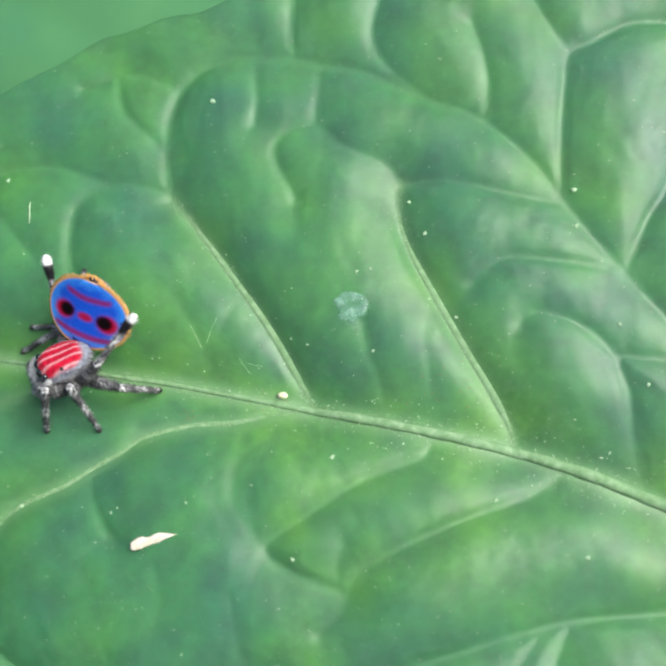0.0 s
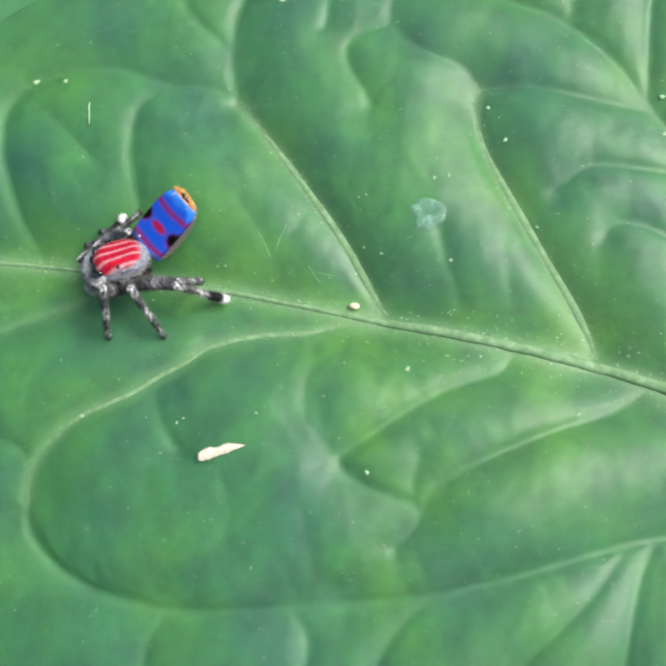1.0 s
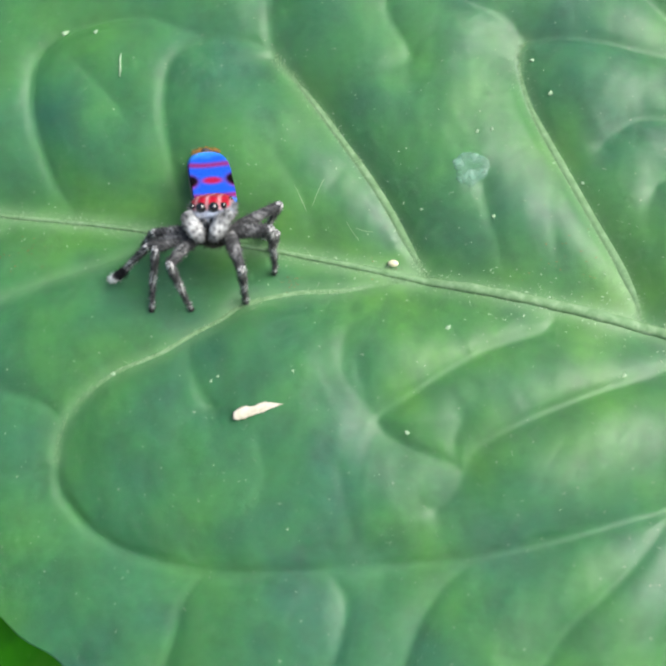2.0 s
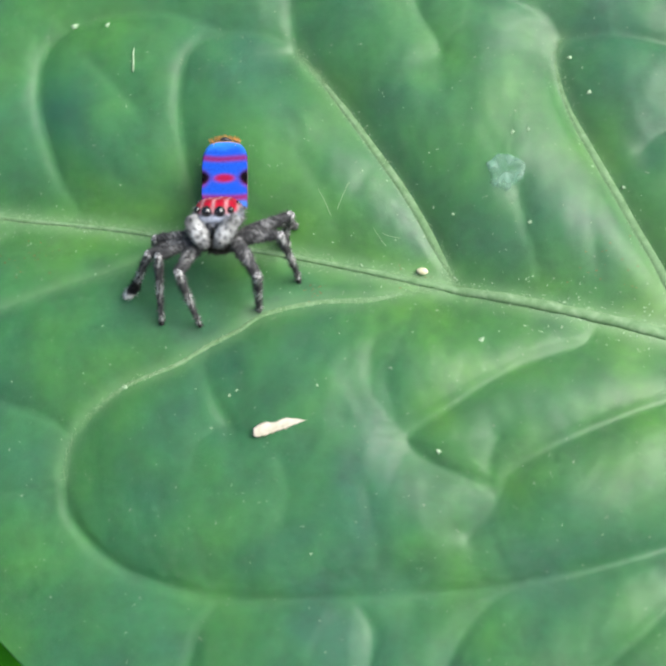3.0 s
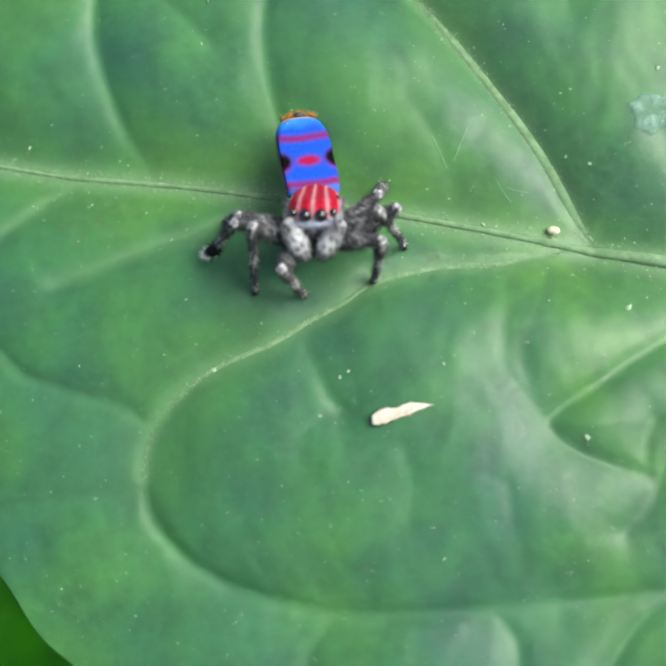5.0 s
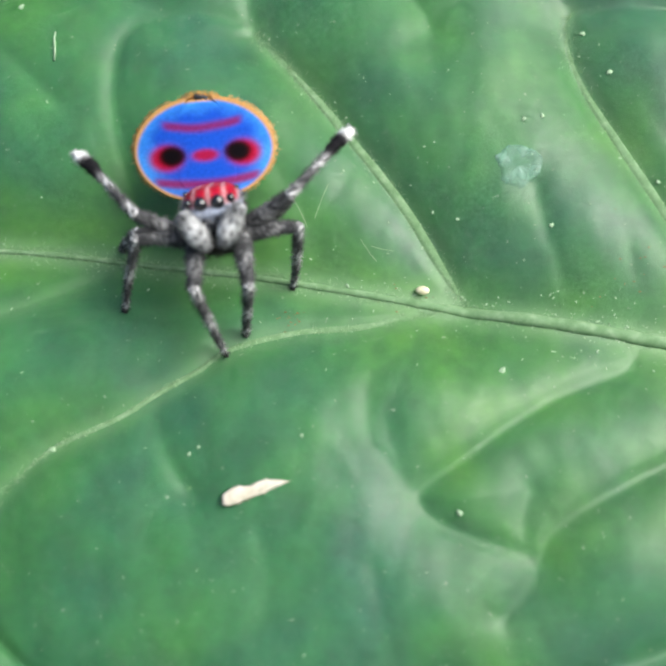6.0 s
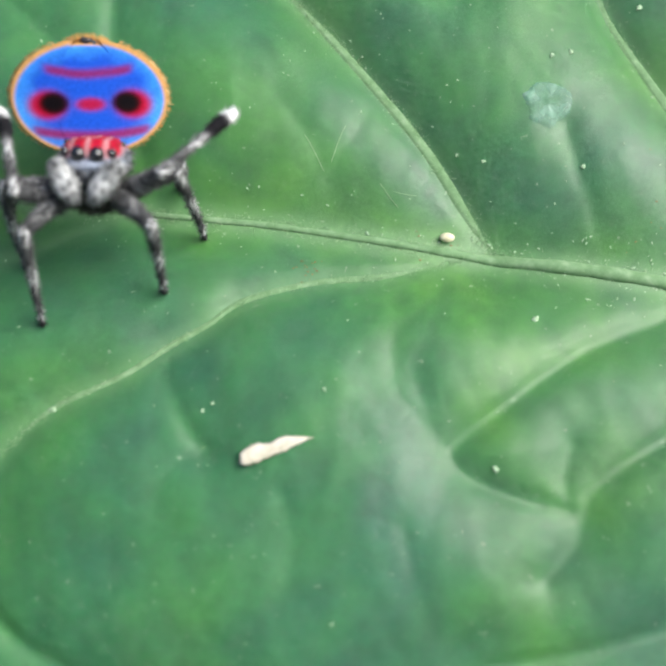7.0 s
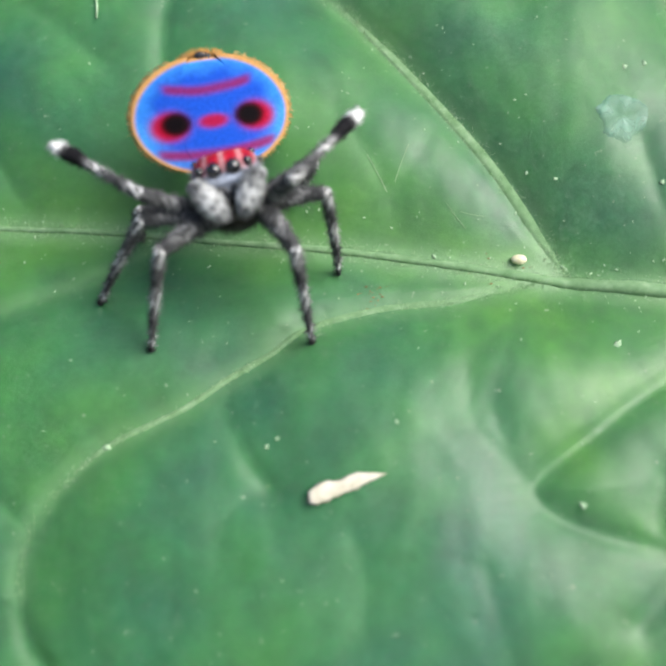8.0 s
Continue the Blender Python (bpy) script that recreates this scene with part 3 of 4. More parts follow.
    ob = new("dust", mesh_from("dust", verts, faces, DUST_MAT))
    ob.matrix_basis = LEAF
    tagged(ob, "fine pale dust scattered over the leaf and along its veins", "dust", kind="stuff")
    # brown crumbs below the midrib
    verts, faces = [], []
    for cx, cy, n, wide in [(-4.7, -0.8, 16, 0.28), (-17.3, 0.6, 26, 0.8), (7.2, 0.2, 20, 1.0), (-0.9, -0.1, 8, 0.4)]:
        for _ in range(n):
            x, y = cx + rng.normal(0, wide), cy + rng.normal(0, wide * 0.7)
            r = rng.uniform(0.02, 0.05)
            verts, faces = join((verts, faces), ([(np.array((x, y, height_at(x, y))) + r * np.array(q)) * MM for q in unit], uf))
    ob = new("crumbs", mesh_from("crumbs", verts, faces, BROWN_MAT))
    ob.matrix_basis = LEAF
    tagged(ob, "brown crumbs of dirt beside the midrib", "dirt", kind="stuff")


def build_fuzz():
    """Short pale hairs along the veins."""
    rng = np.random.default_rng(5)
    roots, ways = [], []
    for line, n, off in [(MID_LINE, 5200, 0.26), (LINES[0], 1300, 0.20), (LINES[3], 1100, 0.20), (LINES[6], 600, 0.12)]:
        i = rng.integers(0, len(line) - 1, n)
        p = line[i] + (line[i + 1] - line[i]) * rng.uniform(0, 1, (n, 1)) + rng.normal(0, off * 0.6, (n, 2))
        z = blade_height(p)[0]
        roots += list(np.c_[p, z])
        w = rng.normal(0, 0.8, (n, 3))
        w[:, 2] = np.abs(w[:, 2]) + 0.3
        ways += list(w)
    v, f = hairs(roots, ways, 0.17, 0.010, rng)
    ob = new("leaf_hairs", mesh_from("leaf_hairs", [q * MM for q in v], f, HAIR_MAT, False))
    ob.matrix_basis = LEAF
    tagged(ob, "short pale hairs along the leaf veins", "hairs", kind="stuff")


build_chip()
cam.data.dof.focus_object = build_egg()
build_film()
build_dots()
build_fuzz()


# ---------------------------------------------------------------- neighbouring leaves, stem, ground
def build_neighbour(m, length, width, label, mat, curl=0.12):
    leaf_b = tagged(new("lower_leaf"), label, "leaf", "leaves below")
    leaf_b.matrix_basis = m
    ns, nq = 90, 50
    verts, tint, quads = [], [], []
    for i in range(ns):
        s = i / (ns - 1)
        w = width * math.sin(math.pi * s ** 0.8) ** 0.7
        for j in range(nq):
            q = -1 + 2 * j / (nq - 1)
            x, y = length * (s - 0.5), w * q
            rib = math.exp(-(y / 0.8) ** 2)
            side = abs(math.sin((x - 0.8 * abs(y)) * 0.42))
            z = -curl * length * (s - 0.5) ** 2 + 0.10 * abs(y) - 0.4 * rib + 0.2 * side
            verts.append((x * MM, y * MM, z * MM))
            tint.append(min(1, rib + 0.5 * math.exp(-(side / 0.12) ** 2)))
    for i in range(ns - 1):
        for j in range(nq - 1):
            a = i * nq + j
            quads.append((a, a + nq, a + nq + 1, a + 1))
    me = mesh_from("blade", verts, quads, mat)
    me.attributes.new("vein", "FLOAT", "POINT").data.foreach_set("value", tint)
    blade = part("blade", me, leaf_b)
    mod = blade.modifiers.new("thickness", "SOLIDIFY")
    mod.thickness, mod.offset = 0.3 * MM, -1
    path = [(length * (s - 0.5) * MM, 0, (-curl * length * (s - 0.5) ** 2 - 0.35) * MM) for s in np.linspace(0, 1.15, 40)]
    v, f = tube(path, [0.5 * MM * (0.25 + 0.75 * s) for s in np.linspace(0, 1, 40)], 8)
    part("midrib", mesh_from("midrib", v, f, STEM_MAT), leaf_b)
    return leaf_b


build_neighbour(on_leaf(-36, -27, -14, -8, 14, 20), 80, 24, "deep green leaf in the shade under the broad leaf", UNDER_MAT)
build_neighbour(on_leaf(-28, 20, -12, 8, 10, -20), 64, 17, "fresh green leaf behind the broad leaf", UNDER_MAT)
build_neighbour(on_leaf(-6.7, 40, -7, 6, -4, 24), 60, 19, "pale green leaf behind the broad leaf", PALE_MAT)


def build_stem():
    stem = tagged(new("stem"), "green plant stem that carries the leaves", "stem")
    p0 = LEAF @ Vector((43.5 * MM, -15.3 * MM, -1.6 * MM))
    path = smooth_line([(p0.x, p0.y, p0.z), (p0.x + 0.02, p0.y - 0.004, p0.z - 0.012), (p0.x + 0.035, p0.y + 0.0, p0.z - 0.06), (p0.x + 0.033, p0.y + 0.01, 0.04), (p0.x + 0.03, p0.y + 0.015, -0.02)], 0.005)
    rad = np.linspace(0.0007, 0.004, len(path))
    v, f = tube(path, rad, 12)
    part("stalk", mesh_from("stalk", v, f, STEM_MAT), stem)
    for x, y, z in [(10, -14, -15), (10, 18, -14)]:
        a = LEAF @ Vector((x * MM, y * MM, z * MM))
        b_ = Vector((p0.x + 0.034, p0.y + 0.004, p0.z - 0.07))
        mid = (a + b_) / 2 + Vector((0, 0, -0.012))
        q = smooth_line([tuple(a), tuple(mid), tuple(b_)], 0.004)
        v, f = tube(q, np.linspace(0.0006, 0.0014, len(q)), 8)
        part("petiole", mesh_from("petiole", v, f, STEM_MAT), stem)


build_stem()


def build_ground():
    n = 160
    verts, faces = [], []
    g = [0.3 * w + 40.0 * w ** 9 for w in np.linspace(-1, 1, n)]
    for x in g:
        for y in g:
            verts.append((x, y, 0.006 * noise.noise(Vector((x * 30, y * 30, 0))) + 0.003 * noise.noise(Vector((x * 90, y * 90, 3)))))
    for i in range(n - 1):
        for j in range(n - 1):
            faces.append((i * n + j, (i + 1) * n + j, (i + 1) * n + j + 1, i * n + j + 1))
    tagged(new("ground", mesh_from("ground", verts, faces, SOIL_MAT)), "dark leaf litter far below the plant", "ground", kind="structure")


build_ground()


# ---------------------------------------------------------------- the jumping spider
def pigment_material(name, rough, sheen=0.0, spec=0.5, grain=5000, depth=0.02, speck=0.3):
    m, nt, b = material(name, rough, 0, spec)
    at = nt.nodes.new("ShaderNodeAttribute")
    at.attribute_name = "pigment"
    co = object_coord(nt)
    f = noise_of(nt, co, grain, 3)
    c = mix(nt, speck, at.outputs["Color"], ramp(nt, f, [(0.3, (0.45, 0.45, 0.45)), (0.7, (1.45, 1.45, 1.45))]), "MULTIPLY")
    nt.links.new(c, b.inputs["Base Color"])
    b.inputs["Sheen Weight"].default_value = sheen
    b.inputs["Sheen Roughness"].default_value = 0.4
    bump(nt, b, noise_of(nt, co, grain * 2, 2), 0.5, depth * MM)
    return m


SCALE_MAT = pigment_material("iridescent_scales", 0.65, 0.0, 0.04, 9000, 0.015, 0.25)
FUR_MAT = pigment_material("spider_fur", 0.8, 0.06, 0.12, 6000, 0.04, 0.7)
EYE_MAT, nt, b = material("spider_eye", 0.06, 0, 0.8)
b.inputs["Base Color"].default_value = (0.004, 0.004, 0.005, 1)
b.inputs["Coat Weight"].default_value = 0.6
DARK_MAT = simple("dark_cuticle", [(0.3, (0.012, 0.014, 0.018)), (0.7, (0.045, 0.05, 0.06))], 5000, 0.4)


def pigmented(name, verts, faces, mat, colour, smooth=True):
    """A mesh in millimetres whose pigment is colour(x, y, z) at each vertex."""
    me = mesh_from(name, [np.array(v) * MM for v in verts], faces, mat, smooth)
    at = me.attributes.new("pigment", "FLOAT_COLOR", "POINT")
    flat = []
    for v in verts:
        flat += [*colour(*v), 1.0]
    at.data.foreach_set("color", flat)
    return me


BLUE, SKY_BLUE, RED, BLACK, ORANGE = (0.010, 0.072, 0.48), (0.04, 0.25, 0.70), (0.35, 0.004, 0.022), (0.003, 0.002, 0.003), (0.50, 0.27, 0.09)
WINE = (0.19, 0.012, 0.075)


def blend(a, b_, f):
    f = min(1.0, max(0.0, f))
    return tuple(p + (q - p) * f for p, q in zip(a, b_))


HINGE = 0.70


def edge(d, soft=0.05):
    return 1 / (1 + math.exp(max(-40, min(40, d / soft * 2.2))))


def fan_colour(x, y):
    """The fan's pattern: x across, y from its base to its tip."""
    rim = math.hypot(x / 2.30, (y - 1.62) / 1.68)
    c = blend(BLUE, SKY_BLUE, 0.95 * (rim - 0.66) / 0.27 + 0.18 * math.sin(2.3 * x + 3 * y) + 0.12 * math.sin(7 * x - 4 * y) * math.sin(5 * y + 1))
    smile = abs(y - (2.30 + 0.12 * x * x) - 0.012 * math.sin(4 * x)) - 0.12
    c = blend(c, WINE, 0.92 * edge(smile, 0.07) * edge(abs(x) - 1.25, 0.12))
    c = blend(c, (0.30, 0.008, 0.045), edge(math.hypot(x / 0.42, (y - 1.42) / 0.19) - 1, 0.3))
    ring = math.hypot((abs(x) - 1.25) / 0.55, (y - 1.42) / 0.41)
    c = blend(c, RED, edge(ring - 1, 0.25))
    c = blend(c, BLACK, edge(math.hypot((abs(x) - 1.06) / 0.43, (y - 1.47) / 0.33) - 1, 0.20))
    low = abs(y - (0.50 + 0.07 * x * x)) - 0.13
    c = blend(c, (0.22, 0.010, 0.065), 0.9 * edge(low, 0.07) * edge(abs(x) - 1.7, 0.12))
    c = blend(c, (0.12, 0.02, 0.26), 0.8 * edge(y - 0.22, 0.12))
    return blend(c, ORANGE, edge(0.95 - 0.03 * max(0.0, y - 1.6) / 1.6 - rim, 0.02))


def build_spider():
    spider = tagged(new("jumping_spider"), "tiny jumping spider with blue and red fan standing on leaf", "spider")
    rng = np.random.default_rng(21)

    # carapace: a domed box, high in front, with striped top
    def carapace_shape(q):
        x, y, z = q
        front = max(0.0, -y / 1.3)
        z = z * (1 + 0.25 * front) if z > 0 else z * 0.9
        y = max(y, -1.12 - 0.05 * math.cos(2 * x))
        x = x * (1.02 - 0.12 * max(0, y / 1.3) ** 2 + 0.10 * front ** 2)
        x = math.copysign(min(abs(x), 0.93), x)
        z = min(z, 0.66 + 0.06 * front - 0.10 * x * x)
        return x, y, z

    def carapace_colour(x, y, z):
        grey = (0.17, 0.20, 0.25) if z > -0.1 else (0.10, 0.10, 0.10)
        c = blend(grey, (0.42, 0.42, 0.42), 0.5 + 0.5 * math.sin(37 * x + 11 * y) * math.sin(29 * z + 17 * y))
        c = blend(c, (0.16, 0.19, 0.25), edge(-0.1 - z, 0.2) * 0.6)
        bend = x * (1 + 0.18 * y)
        stripe = abs(((bend + 0.20) / 0.40) % 1 - 0.5) * 0.40
        top = blend(RED, (0.58, 0.34, 0.36), edge(stripe - 0.034, 0.03))
        c = blend(c, top, edge(0.30 + 0.10 * y - z, 0.05) * edge(abs(x) - 0.88, 0.05) * edge(y - 0.95, 0.1))
        if y < -1.0 and z < 0.14:
            c = blend(c, (0.30, 0.34, 0.42), 0.7)
        return c

    v, f = ball((0, 0, 0), (1.0, 1.32, 0.78), 40, 64, carapace_shape)
    part("carapace", pigmented("carapace", v, f, FUR_MAT, carapace_colour), spider, "striped red and white carapace")
    roots, ways = [], []
    for _ in range(900):
        q = rng.normal(0, 1, 3)
        q /= np.linalg.norm(q)
        p = np.array(carapace_shape(np.array((1.0, 1.32, 0.78)) * q))
        if p[2] < 0.22 or abs(p[0]) > 0.9:
            roots.append(p)
            ways.append(q + np.array((0, -0.2, -0.3)))
    v, f = hairs(roots, ways, 0.22, 0.012, rng)
    part("side_hairs", pigmented("side_hairs", v, f, FUR_MAT, lambda x, y, z: (0.36, 0.36, 0.36) if math.sin(40 * x + 23 * z) > -0.3 else (0.05, 0.05, 0.05), False), spider)
    for x, y, z, r in [(-0.26, -1.11, 0.26, 0.225), (0.26, -1.11, 0.26, 0.225), (-0.66, -1.00, 0.31, 0.14), (0.66, -1.00, 0.31, 0.14), (-0.80, -0.15, 0.50, 0.09), (0.80, -0.15, 0.50, 0.09)]:
        v, f = ball((0, 0, 0), (r, r, r), 12, 20)
        part("eye", mesh_from("eye", [q * MM for q in v], f, EYE_MAT), spider, "glossy black eye", pose(x * MM, y * MM, z * MM))
    # face: pale band of hair below the eyes, dark jaws under it
    v, f = ball((0, 0, 0), (0.62, 0.14, 0.16), 10, 24)
    part("clypeus", pigmented("clypeus", v, f, FUR_MAT, lambda x, y, z: (0.30, 0.34, 0.42)), spider, "blue-grey band of hair", pose(0, -1.12 * MM, -0.06 * MM))
    for s in (-1, 1):
        v, f = ball((0, 0, 0), (0.20, 0.22, 0.42), 10, 16)
        part("chelicera", mesh_from("chelicera", [q * MM for q in v], f, DARK_MAT), spider, "dark jaw", pose(0.19 * s * MM, -1.02 * MM, -0.36 * MM, -8))
    # palps: white furry clubs
    for s in (-1, 1):
        a, fa = tube([(-0.34 * s, 0.22, 0.0), (-0.04 * s, -0.10, 0.0), (0.04 * s, -0.30, -0.04), (0.0, -0.46, -0.22)], [0.14, 0.18, 0.21, 0.24], 12)
        c, fc = ball((-0.06 * s, -0.50, -0.60), (0.29, 0.28, 0.64), 16, 20, lambda q: (q[0] * (1 - 0.22 * q[2]) + 0.05 * math.sin(5 * q[2]), q[1] * (1 - 0.3 * q[2]), q[2]))
        roots, ways = [], []
        for _ in range(900):
            q = rng.normal(0, 1, 3)
            q /= np.linalg.norm(q)
            roots.append(np.array((-0.06 * s, -0.50, -0.60)) + np.array((0.28, 0.27, 0.63)) * q)
            ways.append(0.9 * q + np.array((0, -0.1, -1.0)))
        h = hairs(roots, ways, 0.19, 0.016, rng)
        v, f = join((a, fa), (c, fc), h)
        part("palp", pigmented("palp", v, f, FUR_MAT, lambda x, y, z: blend((0.64, 0.66, 0.66), (0.06, 0.065, 0.07), 1.1 * max(0, 0.15 + math.sin(27 * x + 15 * z)) * max(0, 0.15 + math.sin(19 * z - 13 * y + 1)) + 0.6 * edge(-0.28 - z, 0.15) + 0.5 * edge(z + 1.05, 0.12))),
             spider, "white furry palp", pose(0.84 * s * MM, -0.92 * MM, -0.06 * MM, -10, 32 * s, 4 * s))
    # sternum: furry underside, its near-black colour stands in for shadow below the body
    body = ball((0, 0, 0), (0.84, 1.05, 0.58), 14, 24)
    roots, ways = [], []
    for _ in range(700):
        q = rng.normal(0, 1, 3)
        q /= np.linalg.norm(q)
        roots.append(np.array((0.83, 1.04, 0.57)) * q)
        ways.append(q + np.array((0, -0.3, -0.4)))
    v, f = join(body, hairs(roots, ways, 0.20, 0.014, rng))
    part("sternum", pigmented("sternum", v, f, FUR_MAT, lambda x, y, z: (0.08, 0.075, 0.068) if math.sin(31 * x + 17 * y) > 0.55 else (0.018, 0.016, 0.014)), spider, "furry underside, blackened for the shadow under the body", pose(0, 0.05 * MM, -0.98 * MM))
    # hips: furry lumps whose dark colour paints in shade where the legs meet
    for name in FEET:
        h = hip_of(name)
        v, f = ball((0, 0, 0), (0.34, 0.25, 0.30), 10, 14)
        roots = [q * 0.97 for q in v[14:-14:2]]
        v, f = join((v, f), hairs(roots, roots, 0.16, 0.013, rng))
        part("coxa", pigmented("coxa", v, f, FUR_MAT, lambda x, y, z: (0.13, 0.13, 0.13) if math.sin(23 * x + 19 * y + 11 * z) > 0.4 else (0.028, 0.027, 0.026)), spider, "furry hip, darkened for the shade between the legs", pose(0.88 * h.x * MM, h.y * MM, h.z * MM))

    # abdomen and the two flaps of its fan
    def abdomen_shape(q):
        x, y, z = q
        z = min(z, 0.30 - 0.05 * x * x) if z > 0 else 1.9 * z
        t = min(0.999, abs(y) / 1.65)
        x *= (1 - t ** 3.4) ** (1 / 3.4) * (1 - 0.09 * y) / math.sqrt(1 - t * t)
        x = math.copysign(min(abs(x), 0.93), x)
        return x, y, z

    def abdomen_colour(x, y, z):
        if y > 3.29:
            return blend(ORANGE, (0.75, 0.42, 0.12), 0.5 + 0.5 * math.sin(17 * x))
        if z > -0.30:
            c = fan_colour(x, y)
            c = blend(c, BLACK, edge(math.hypot((abs(x) - 1.02) / 0.34, (y - 1.47) / 0.31) - 1, 0.22))
            return blend(c, ORANGE, edge(3.12 - y, 0.03))
        return blend((0.09, 0.08, 0.07), (0.30, 0.28, 0.25), 0.5 + 0.5 * math.sin(31 * x) * math.sin(23 * y))

    v, f = ball((0, 1.65, -0.30), (1.08, 1.65, 0.62), 56, 72, abdomen_shape)
    roots = [(0.62 * w, 3.30 - 0.16 * w * w, -0.14 + rng.normal(0, 0.05)) for w in rng.uniform(-1, 1, 220)]
    ways = [(0.5 * p[0], 1.0, 0.15) for p in roots]
    v, f = join((v, f), hairs(roots, ways, 0.20, 0.018, rng))
    abdomen = part("abdomen", pigmented("abdomen", v, f, SCALE_MAT, abdomen_colour), spider, "blue abdomen with red bands")
    v, f = join(ball((0, 3.28, -0.12), (0.20, 0.12, 0.12), 8, 12), ball((0.2, 3.22, -0.14), (0.10, 0.10, 0.09), 6, 10))
    part("spinneret", mesh_from("spinneret", [q * MM for q in v], f, DARK_MAT), abdomen, "dark spinnerets")
    flaps = []
    for s in (-1, 1):
        n, k = 34, 70
        top, quads = [], []
        for i in range(n):
            for j in range(k):
                y = 0.02 + 3.22 * j / (k - 1)
                reach = 2.30 * math.sqrt(max(0.0, 1 - ((y - 1.62) / 1.68) ** 2))
                inner = min(HINGE, max(0.42, 0.82 * (1 - min(0.999, abs(y - 1.65) / 1.65) ** 2.5) ** 0.4))
                w = inner + max(0.03, reach - inner) * i / (n - 1)
                top.append((s * (w - HINGE), y, -0.02 - 0.06 * (w - HINGE) ** 2))
        for i in range(n - 1):
            for j in range(k - 1):
                a = i * k + j
                q = (a, a + k, a + k + 1, a + 1)
                quads.append(q if s > 0 else q[::-1])
        low = [(x, y, z - 0.09 * min(1.0, (i // k + 0.1) / 5)) for i, (x, y, z) in enumerate(top)]
        m0 = len(top)
        rim = [i * k for i in range(n)] + [(n - 1) * k + j for j in range(1, k)] + [i * k + k - 1 for i in range(n - 2, -1, -1)]
        faces = quads + [tuple(i + m0 for i in q[::-1]) for q in quads]
        for a, b_ in zip(rim[:-1], rim[1:]):
            faces.append((a, a + m0, b_ + m0, b_) if s > 0 else (b_, b_ + m0, a + m0, a))
        roots, ways = [], []
        for a in rim[::1]:
            x, y, z = top[a]
            if abs(x) > 0.25:
                for _ in range(9 if y > 1.9 else 5):
                    roots.append((x + rng.normal(0, 0.03), y + rng.normal(0, 0.03), z - 0.05))
                    ways.append((s * abs(x) / 2.2 + 0.2 * s, (y - 1.6) / 2.4, -0.15))
        hv, hf = hairs(roots, ways, 0.12, 0.016, rng)
        verts, faces = join((top + low, faces), (hv, hf))

        def flap_colour(x, y, z, s=s):
            w = s * x + HINGE
            rim = math.hypot(w / 2.30, (y - 1.62) / 1.68)
            if z < -0.055 - 0.06 * abs(x) ** 2 and rim < 0.94:
                return (0.10, 0.085, 0.07)
            if z < -0.055 - 0.06 * abs(x) ** 2 or rim > 1.004:
                return blend(ORANGE, (0.62, 0.43, 0.20), 0.5 + 0.5 * math.sin(19 * y + 7 * x))
            return fan_colour(w, y)

        flaps.append(part("fan_flap", pigmented("fan_flap", verts, faces, SCALE_MAT, flap_colour), abdomen, "blue flap with a red-ringed black spot and orange fringe"))

    # legs: an upper piece to the knee and a lower piece to the foot
    def leg_colour(total, kind, lower):
        def colour(x, y, z):
            t = x / total
            ring = 0.5 + 0.5 * math.cos(2 * math.pi * (t * (2.1 if lower else 1.6) + 0.05))
            patch = max(0.0, 0.35 + 0.65 * math.sin(9 * x + 21 * y + 5) * math.sin(25 * z + 5 * x + 1) + 0.35 * math.sin(31 * x + 37 * y - 29 * z))
            c = blend((0.034, 0.036, 0.038), (0.62, 0.63, 0.63), (1.1 if lower else 0.42) * ring ** 1.6 * patch + (0.22 if lower else 0.12) * patch)
            if lower and kind == "display":
                c = blend(c, (0.010, 0.010, 0.012), edge(0.60 - t, 0.03))
                c = blend(c, (0.74, 0.76, 0.75), edge(0.84 - t, 0.012))
            elif lower:
                c = blend(c, (0.02, 0.02, 0.02), edge(0.93 - t, 0.02))
            return c
        return colour

    def leg_mesh(length, radii, kind, lower):
        n = 22
        path, rad = [], []
        for i in range(n):
            s = i / (n - 1)
            foot_up = 0.9 * max(0.0, s - 0.74) ** 1.3 * length * 0.6 if lower and kind == "display" else 0.0
            path.append((length * s - 0.3 * foot_up, 0.0, (0.10 if not lower else 0.04) * math.sin(math.pi * s) + foot_up))
            rad.append(np.interp(s, np.linspace(0, 1, len(radii)), radii))
        v, f = tube(path, rad, 12)
        roots, ways = [], []
        for _ in range(620):
            s = rng.uniform(0.03, 0.99)
            a = rng.uniform(0, 6.28)
            r = np.interp(s, np.linspace(0, 1, len(radii)), radii)
            d = np.array((0.35, math.cos(a), math.sin(a)))
            x, z = (np.interp(s, np.linspace(0, 1, n), [q[k] for q in path]) for k in (0, 2))
            roots.append((x, r * math.cos(a) * 0.95, z + r * math.sin(a) * 0.95))
            ways.append(d)
        h = hairs(roots, ways, 0.15, 0.011, rng)
        knee = ball((0, 0, 0), (0.19, 0.19, 0.19), 8, 12) if lower else ball((length, 0, 0), (0.17, 0.17, 0.17), 8, 12)
        return pigmented("leg", *join((v, f), knee, h), FUR_MAT, leg_colour(length, kind, lower))

    legs = {}
    for name in FEET:
        kind = "display" if name[1] == "3" else "walking"
        total = LEG_LENGTH[name]
        up = part("leg", leg_mesh(total * FEMUR[name[1]], [0.26, 0.31, 0.30, 0.26, 0.22, 0.21, 0.17], kind, False), spider, "grey banded leg")
        lo_r = [0.17, 0.18, 0.15, 0.13, 0.12, 0.10, 0.09, 0.07] if kind == "walking" else [0.16, 0.16, 0.15, 0.13, 0.12, 0.12, 0.14, 0.19, 0.21, 0.22, 0.10]
